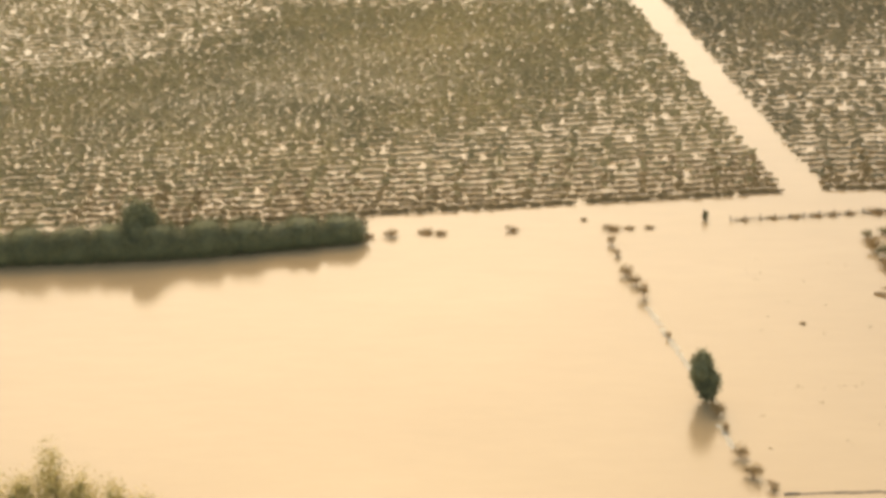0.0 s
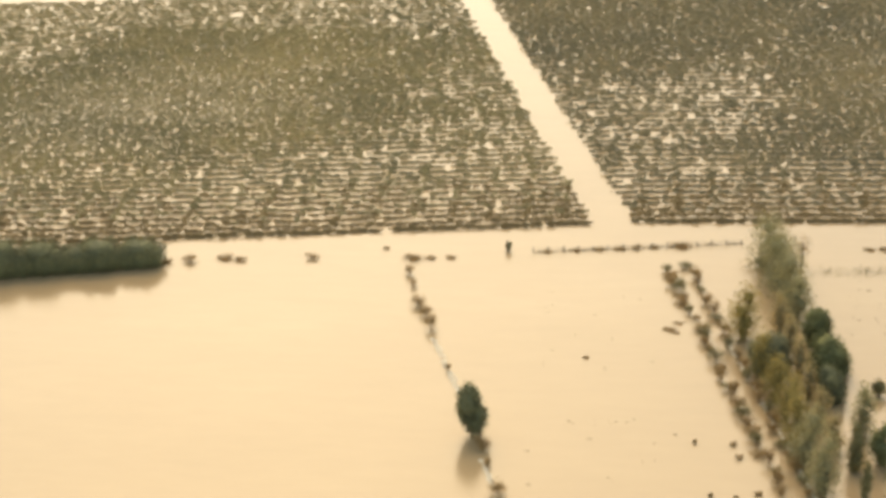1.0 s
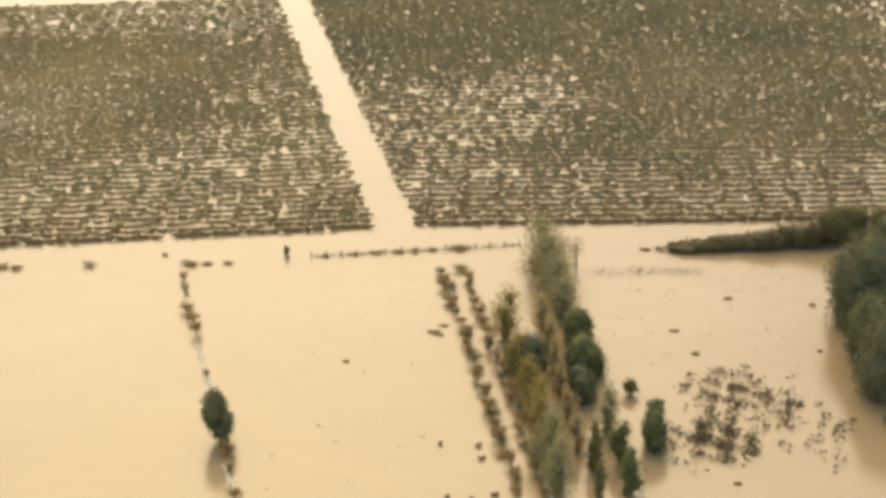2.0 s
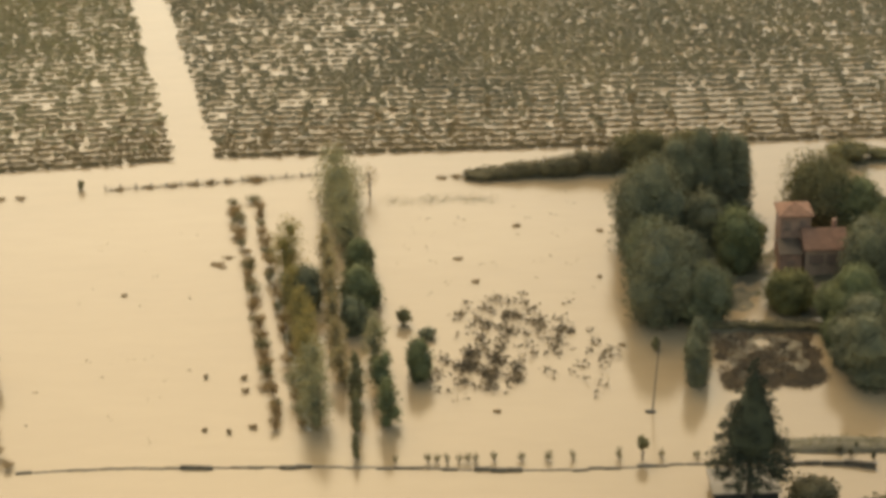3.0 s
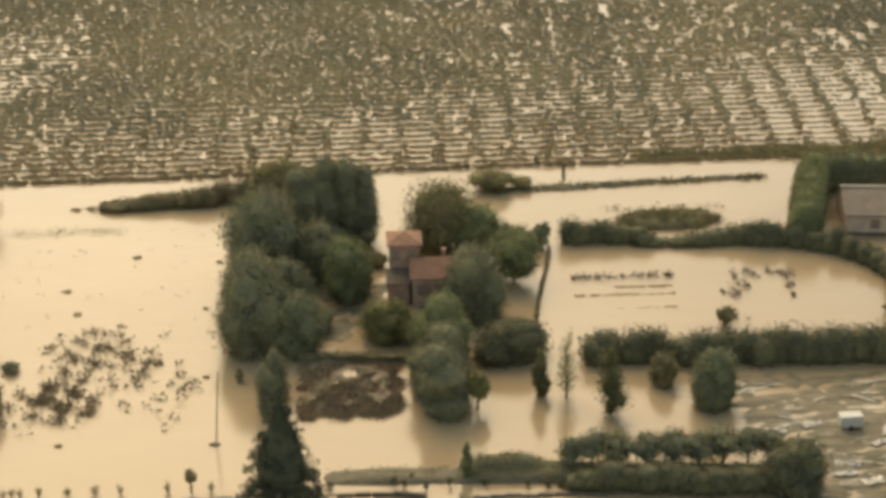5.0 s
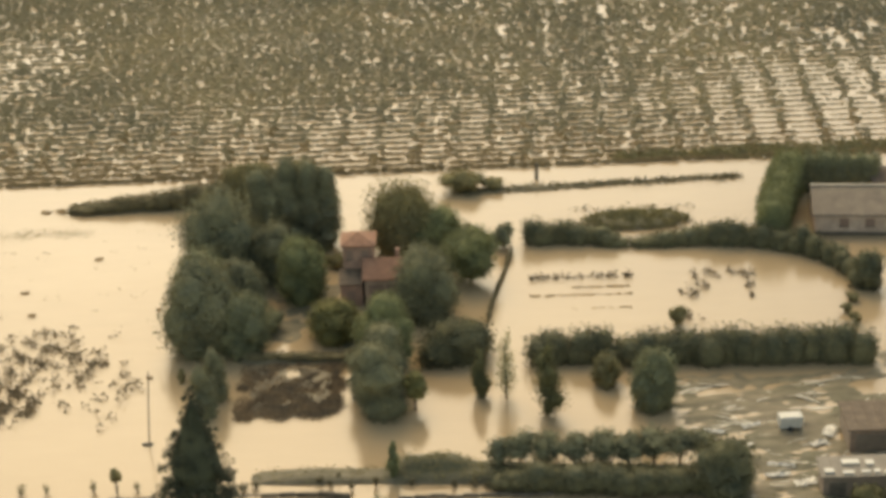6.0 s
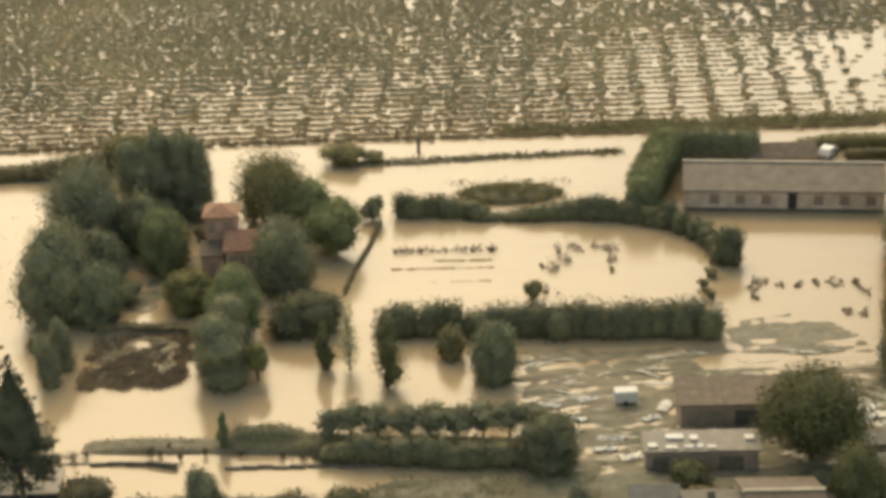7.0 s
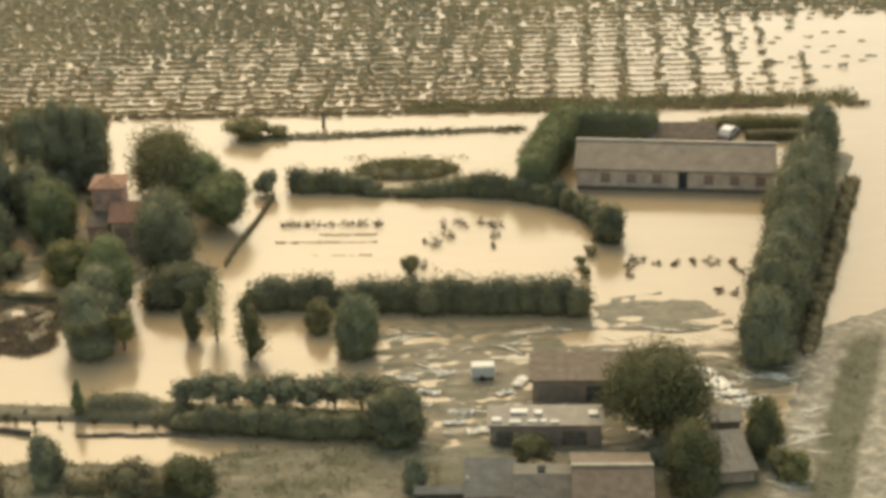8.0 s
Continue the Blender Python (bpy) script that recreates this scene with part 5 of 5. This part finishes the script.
# ---- front track edge: low stone kerb, broken in places ----
def kerb():
    t = root("low_wall", -86.0, -44.0, "low dark stone edging along the drowned track", "wall")
    line = [(-98.0, -45.6), (-86.3, -44.4), (-69.6, -45.6), (-41.7, -46.8), (-28.6, -46.8), (-16.6, -46.7), (-14.4, -46.8), (-11.2, -47.6), (-6.6, -47.7), (4.6, -48.3), (8.6, -48.8)]
    r = np.random.default_rng(5)
    for (a, b) in zip(line[:-1], line[1:]):
        L = math.dist(a, b)
        n = max(1, int(L / 1.6))
        for k in range(n):
            q0, q1 = k / n, (k + 1) / n
            cx, cy = a[0] + (b[0] - a[0]) * (q0 + q1) / 2, a[1] + (b[1] - a[1]) * (q0 + q1) / 2
            hh = 0.04 + 0.14 * r.uniform(-0.1, 1) * (0.6 + 0.4 * math.sin(cx * 0.31)) + (0.24 * r.uniform(0.4, 1.2) if math.sin(cx * 0.23) + math.sin(cx * 0.61) > 0.9 else 0)
            for (x0, x1, top) in ((-16.6, -14.4, 0.42), (-14.4, -11.2, 0.55), (-11.2, -6.6, -0.06), (-6.6, 8.6, 0.32)):
                if x0 < cx < x1:
                    hh = top * r.uniform(0.75, 1.15)
            m = block_mesh("stone", (-L / n * 0.49, -0.2, -0.5), (L / n * 0.49, 0.2, hh), M["stone"], 0.04)
            ob = part("stone", m, t)
            ob.location = (cx + 86.0 + r.normal(0, 0.03), cy + 44.0 + 0.3 * math.sin(cx * 0.17) + r.normal(0, 0.1), 0)
            ob.rotation_euler = (0, 0, math.atan2(b[1] - a[1], b[0] - a[0]) + r.normal(0, 0.02))


kerb()
for (x, w, h) in ((-56.2, 0.9, 1.3), (-55.3, 0.9, 1.2), (-54.3, 0.8, 1.1), (-53.0, 1.0, 1.0), (-52.2, 1.0, 1.1), (-51.4, 0.9, 1.0), (-49.5, 0.9, 1.2), (-46.7, 0.9, 1.2), (-44.0, 1.1, 1.2), (-41.5, 0.8, 1.2), (-36.8, 0.9, 1.5), (-32.5, 0.8, 1.2), (-28.9, 0.8, 0.8), (-59.5, 0.7, 0.9)):
    shrub(x, -44.9, w, h, M["brown"], "small dark sapling beside the drowned track", "saplings beside the track", name="sapling", category="sapling", n=3, leaf=0.15)
broadleaf(-34.4, -45.2, 2.6, 1.4, M["brown"], "small round-headed tree beside the track", 0.45, lobes_n=6, name="young_tree", leaf=0.18)
for (x, y, w, h) in ((-23.4, -45.8, 0.7, 0.8), (-21.9, -45.7, 1.3, 1.1), (-20.7, -45.2, 1.0, 0.9), (-14.4, -44.6, 0.9, 1.0), (-13.3, -45.2, 0.5, 0.7), (-12.6, -44.0, 0.7, 0.8), (-11.2, -46.1, 0.5, 1.0), (-8.8, -45.4, 0.6, 1.0), (-5.3, -45.6, 0.6, 0.8), (-1.1, -46.1, 0.6, 0.9), (0.9, -46.2, 0.9, 0.9), (2.3, -46.4, 1.2, 0.7)):
    shrub(x, y, w, h, M["umber"], "ragged shrub between the bank and the track", "shrubs by the bank", n=3)


def power_pole():
    t = root("utility_pole", -32.5, -35.4, "thin wooden utility pole standing in flood water", "pole")
    v, f = [], []
    tube(v, f, [(0, 0, -0.6), (0.3, 0, 4.2), (0.62, 0, 8.4)], [0.08, 0.065, 0.05], 8)
    part("shaft", mesh_from("shaft", np.array(v), f, M["stake"]), t)
    bm = bmesh.new()
    bmesh.ops.create_icosphere(bm, subdivisions=2, radius=1.0)
    for q in bm.verts:
        q.co = Vector((q.co.x * 0.62 - 0.15, q.co.y * 0.4, q.co.z * 0.24)) * (1 + 0.16 * math.sin(5 * q.co.x + 7 * q.co.y))
    part("footing", bm_mesh("footing", bm, M["stone"]), t, "rough stone footing")


power_pole()


def trailer():
    t = root("trailer", 33.5, -36.2, "small white box trailer stranded in the mud", "trailer", z=0.05)
    t.rotation_euler = (0, 0, radians(4))
    part("body", block_mesh("body", (-1.2, -0.7, 0.25), (1.2, 0.7, 1.55), M["white"], 0.08), t)
    part("hitch", block_mesh("hitch", (1.2, -0.06, 0.3), (2.0, 0.06, 0.4), M["slate"], 0.01), t)
    for y in (-0.78, 0.66):
        bm = bmesh.new()
        bmesh.ops.create_cone(bm, cap_ends=True, segments=14, radius1=0.3, radius2=0.3, depth=0.14, matrix=Matrix.Translation((-0.1, y + 0.06, 0.22)) @ Matrix.Rotation(radians(90), 4, "X"))
        part("wheel", bm_mesh("wheel", bm, M["rubber"], 0.02), t)


trailer()


def car(x, y, rot, label):
    t = root("car", x, y, label, "car", z=0.0)
    t.rotation_euler = (0, 0, radians(rot))
    bm = bmesh.new()
    prof = [(-2.0, 0.3), (2.0, 0.3), (2.05, 0.7), (1.2, 0.85), (0.6, 1.35), (-1.2, 1.4), (-1.9, 0.9), (-2.05, 0.75)]
    a = [bm.verts.new((p, -0.8, z)) for p, z in prof]
    b = [bm.verts.new((p, 0.8, z)) for p, z in prof]
    bm.faces.new(a)
    bm.faces.new(b[::-1])
    for k in range(8):
        bm.faces.new([a[k], a[(k + 1) % 8], b[(k + 1) % 8], b[k]])
    part("body", bm_mesh("body", bm, M["car_paint"], 0.05), t)
    for y0, y1 in ((-0.815, -0.79), (0.79, 0.815)):
        part("side_window", block_mesh("side_window", (-1.2, y0, 0.9), (0.55, y1, 1.27), M["glass"]), t)
    for px in (-1.3, 1.3):
        for y in (-0.76, 0.76):
            bm = bmesh.new()
            bmesh.ops.create_cone(bm, cap_ends=True, segments=14, radius1=0.32, radius2=0.32, depth=0.2, matrix=Matrix.Translation((px, y, 0.32)) @ Matrix.Rotation(radians(90), 4, "X"))
            part("wheel", bm_mesh("wheel", bm, M["rubber"], 0.02), t)


car(65.2, 31.8, 62, "pale car parked in the flooded farmyard")


def torn_sheet(x, y, L, w, rot, label, seed):
    """Crumpled plastic sheeting on the mud: a ragged, folded patch."""
    r = np.random.default_rng(seed)
    n, m = 9, 4
    v, f = [], []
    for k in range(n + 1):
        q = k / n
        lo, hi = -0.5 * w * r.uniform(0.5, 1.5), 0.5 * w * r.uniform(0.5, 1.5)
        for j in range(m + 1):
            v.append((L * (q - 0.5) + r.normal(0, 0.06), lo + (hi - lo) * j / m, 0.1 + 0.3 * r.uniform(0, 1) * math.sin(math.pi * (j + 0.5) / (m + 1))))
    for k in range(n):
        for j in range(m):
            i = k * (m + 1) + j
            f.append([i, i + m + 1, i + m + 2, i + 1])
    ob = new("plastic_sheet", mesh_from("plastic_sheet", np.array(v), f, M["sheeting"]))
    ob.location, ob.rotation_euler = (x, y, 0.05), (0, 0, radians(rot))
    so = ob.modifiers.new("thick", "SOLIDIFY")
    so.thickness = 0.03
    return tagged(ob, label, "sheeting", "torn sheeting on the mud")


for k, (x, y, L, w, rot) in enumerate(((28.0, -39.6, 3.0, 0.7, -6), (31.4, -44.0, 3.2, 0.6, -10), (30.8, -46.0, 3.0, 0.6, 4), (37.4, -37.4, 2.6, 0.9, 70), (35.8, -39.8, 2.2, 0.6, 30), (33.2, -47.6, 2.6, 0.8, 20), (32.6, -52.2, 1.8, 0.9, 75),
                                       (56.2, -35.8, 2.4, 1.6, 70), (57.2, -38.2, 3.0, 1.9, 30), (58.6, -40.2, 4.0, 1.2, 8), (60.6, -41.8, 4.4, 0.9, 4), (60.8, -43.2, 3.2, 0.8, -6), (55.0, -40.6, 2.4, 0.8, 30), (57.6, -44.4, 2.4, 1.0, 20), (29.6, -35.6, 2.4, 0.5, 25), (25.6, -36.6, 2.6, 0.5, -12), (27.6, -42.4, 2.2, 0.5, 10))):
    torn_sheet(x, y, L * 0.85, w * 1.25, rot, "torn whitish sheeting stranded on the mud", k + 1)
mono_shed("pump_house", 55.8, -48.6, 3.0, 1.8, 1.5, 1.7, M["pale"], M["grey_roof"], "little pale-walled pump house by the lane", rot=4)
hedge([(33.4, -55.6), (38.5, -56.2), (42.0, -56.6), (46.5, -56.8)], [0.9, 1.5, 1.3, 0.9], 1.6, M["umber"], "unkempt dark hedge between the shed and the house", step=1.1, base=0.1)
for (x, y, w, h, m) in ((47.6, -54.8, 2.8, 1.6, "dark"), (50.6, -54.2, 3.0, 1.8, "dark"), (36.6, -56.4, 2.6, 1.5, "green")):
    shrub(x, y, w, h, M[m], "dark bush growing against the farm buildings")
for (x, y, w, h) in ((61.6, -56.4, 2.6, 3.0), (61.2, -46.6, 2.6, 3.2), (62.2, -49.6, 2.0, 2.2)):
    shrub(x, y, w, h, M["brown"], "dark scrub beside the stony lane", "scrub beside the lane")


def covered_stack():
    t = root("log_stack", 27.6, -62.2, "dark stack of logs under a tarpaulin", "log stack", z=0.3)
    part("tarpaulin", block_mesh("tarpaulin", (-0.1, -0.1, 1.25), (4.5, 1.5, 1.42), M["slate"], 0.06), t, "dark tarpaulin")
    bm = bmesh.new()
    bmesh.ops.create_cone(bm, cap_ends=True, segments=7, radius1=0.14, radius2=0.13, depth=1.3, matrix=Matrix.Rotation(radians(90), 4, "X"))
    me = bm_mesh("log", bm, M["bark"])
    for k in range(5):
        for j in range(15):
            part("log", me, t).location = (0.15 + 0.3 * j, 0.7, 0.12 + 0.25 * k)


covered_stack()
post(32.4, -60.6, 2.6, "white painted post beside the lawn", 0.16).data.materials[0] = M["white"]

def foam_line(points, width, label):
    """A thin drift of pale foam lying on the water."""
    r = np.random.default_rng(next_seed())
    v, f = [], []
    for (a, b) in zip(points[:-1], points[1:]):
        L = math.dist(a, b)
        for k in range(max(2, int(L / 0.22))):
            q = r.uniform(0, 1)
            cx, cy = a[0] + (b[0] - a[0]) * q + r.normal(0, 0.12), a[1] + (b[1] - a[1]) * q
            n0 = len(v)
            for j in range(6):
                t = 2 * math.pi * j / 6
                v.append((cx + math.cos(t) * width * r.uniform(0.5, 1.1), cy + math.sin(t) * width * 1.8 * r.uniform(0.5, 1.1), 0.012 + 0.0006 * (n0 % 40)))
            f.append(list(range(n0, n0 + 6)))
    tagged(new("foam", mesh_from("foam", np.array(v), f, M["foam"])), label, "foam", kind="stuff")


foam_line([(-111.0, 0.5), (-109.2, -6.5), (-106.6, -16.0), (-105.2, -20.5)], 0.34, "pale foam drifting along the drowned ditch")
foam_line([(-103.8, -30.2), (-102.6, -35.4)], 0.3, "pale foam drifting along the drowned ditch")
foam_line([(-75.4, 2.0), (-72.6, -14.0), (-69.6, -32.0), (-68.6, -38.0)], 0.24, "pale foam between the lines of drowned shrubs")

def scum(n, box, seed, label):
    """Thin curling drifts of foam, drawn out by the current."""
    r = np.random.default_rng(seed)
    v, f = [], []
    made = 0
    while made < n:
        x, y = r.uniform(box[0], box[1]), r.uniform(box[2], box[3])
        if math.sin(x * 0.55 + 2.0 * math.sin(y * 0.7)) * math.sin(y * 1.1 + x * 0.16) < r.uniform(-0.2, 0.9):
            continue
        L, w, k = r.uniform(0.8, 3.4), r.uniform(0.05, 0.22), 8
        z = 0.04 + max(0.0, float(terrain(np.array([x]), np.array([y]))[0][0])) + 0.0004 * (made % 60)
        n0, px, py = len(v), x, y
        for j in range(k + 1):
            a = 0.5 * math.sin(0.45 * px + 0.8 * py) + 0.35 * math.sin(1.3 * py - 0.5 * px) + r.normal(0, 0.12)
            q = w * math.sin(math.pi * (j + 0.35) / (k + 0.7)) * r.uniform(0.5, 1.2)
            v += [(px - q * math.sin(a), py + q * math.cos(a), z), (px + q * math.sin(a), py - q * math.cos(a), z)]
            px, py = px + L / k * math.cos(a), py + L / k * math.sin(a)
        f += [[n0 + 2 * j, n0 + 2 * j + 1, n0 + 2 * j + 3, n0 + 2 * j + 2] for j in range(k)]
        made += 1
    tagged(new("foam", mesh_from("foam", np.array(v), f, M["foam"])), label, "foam", kind="stuff")


scum(300, (21, 63, -50, -24), 61, "pale foam and litter strewn over the mud")
scum(110, (60, 65.5, -60, -36), 62, "pale foam and litter along the stony lane")

# ---- grass on the banks ----
r = np.random.default_rng(31)
cand = np.concatenate([np.stack([r.uniform(-22, 30, 9000), r.uniform(-66, -41, 9000)], 1), np.stack([r.uniform(58, 82, 2200), r.uniform(-66, -24, 2200)], 1), np.stack([r.uniform(-30, 3, 2500), r.uniform(-20, 14, 2500)], 1)])
hh, gg, _s = terrain(cand[:, 0], cand[:, 1])
ok = (hh > 0.06) & (r.uniform(0, 1, len(cand)) < gg * 0.8)
pts = np.column_stack([cand[ok], hh[ok]])
tufts("grass", pts, 0.12, M["grass"], "rank olive grass on the banks", "grass", 0.35, 6, 0.06, 32)
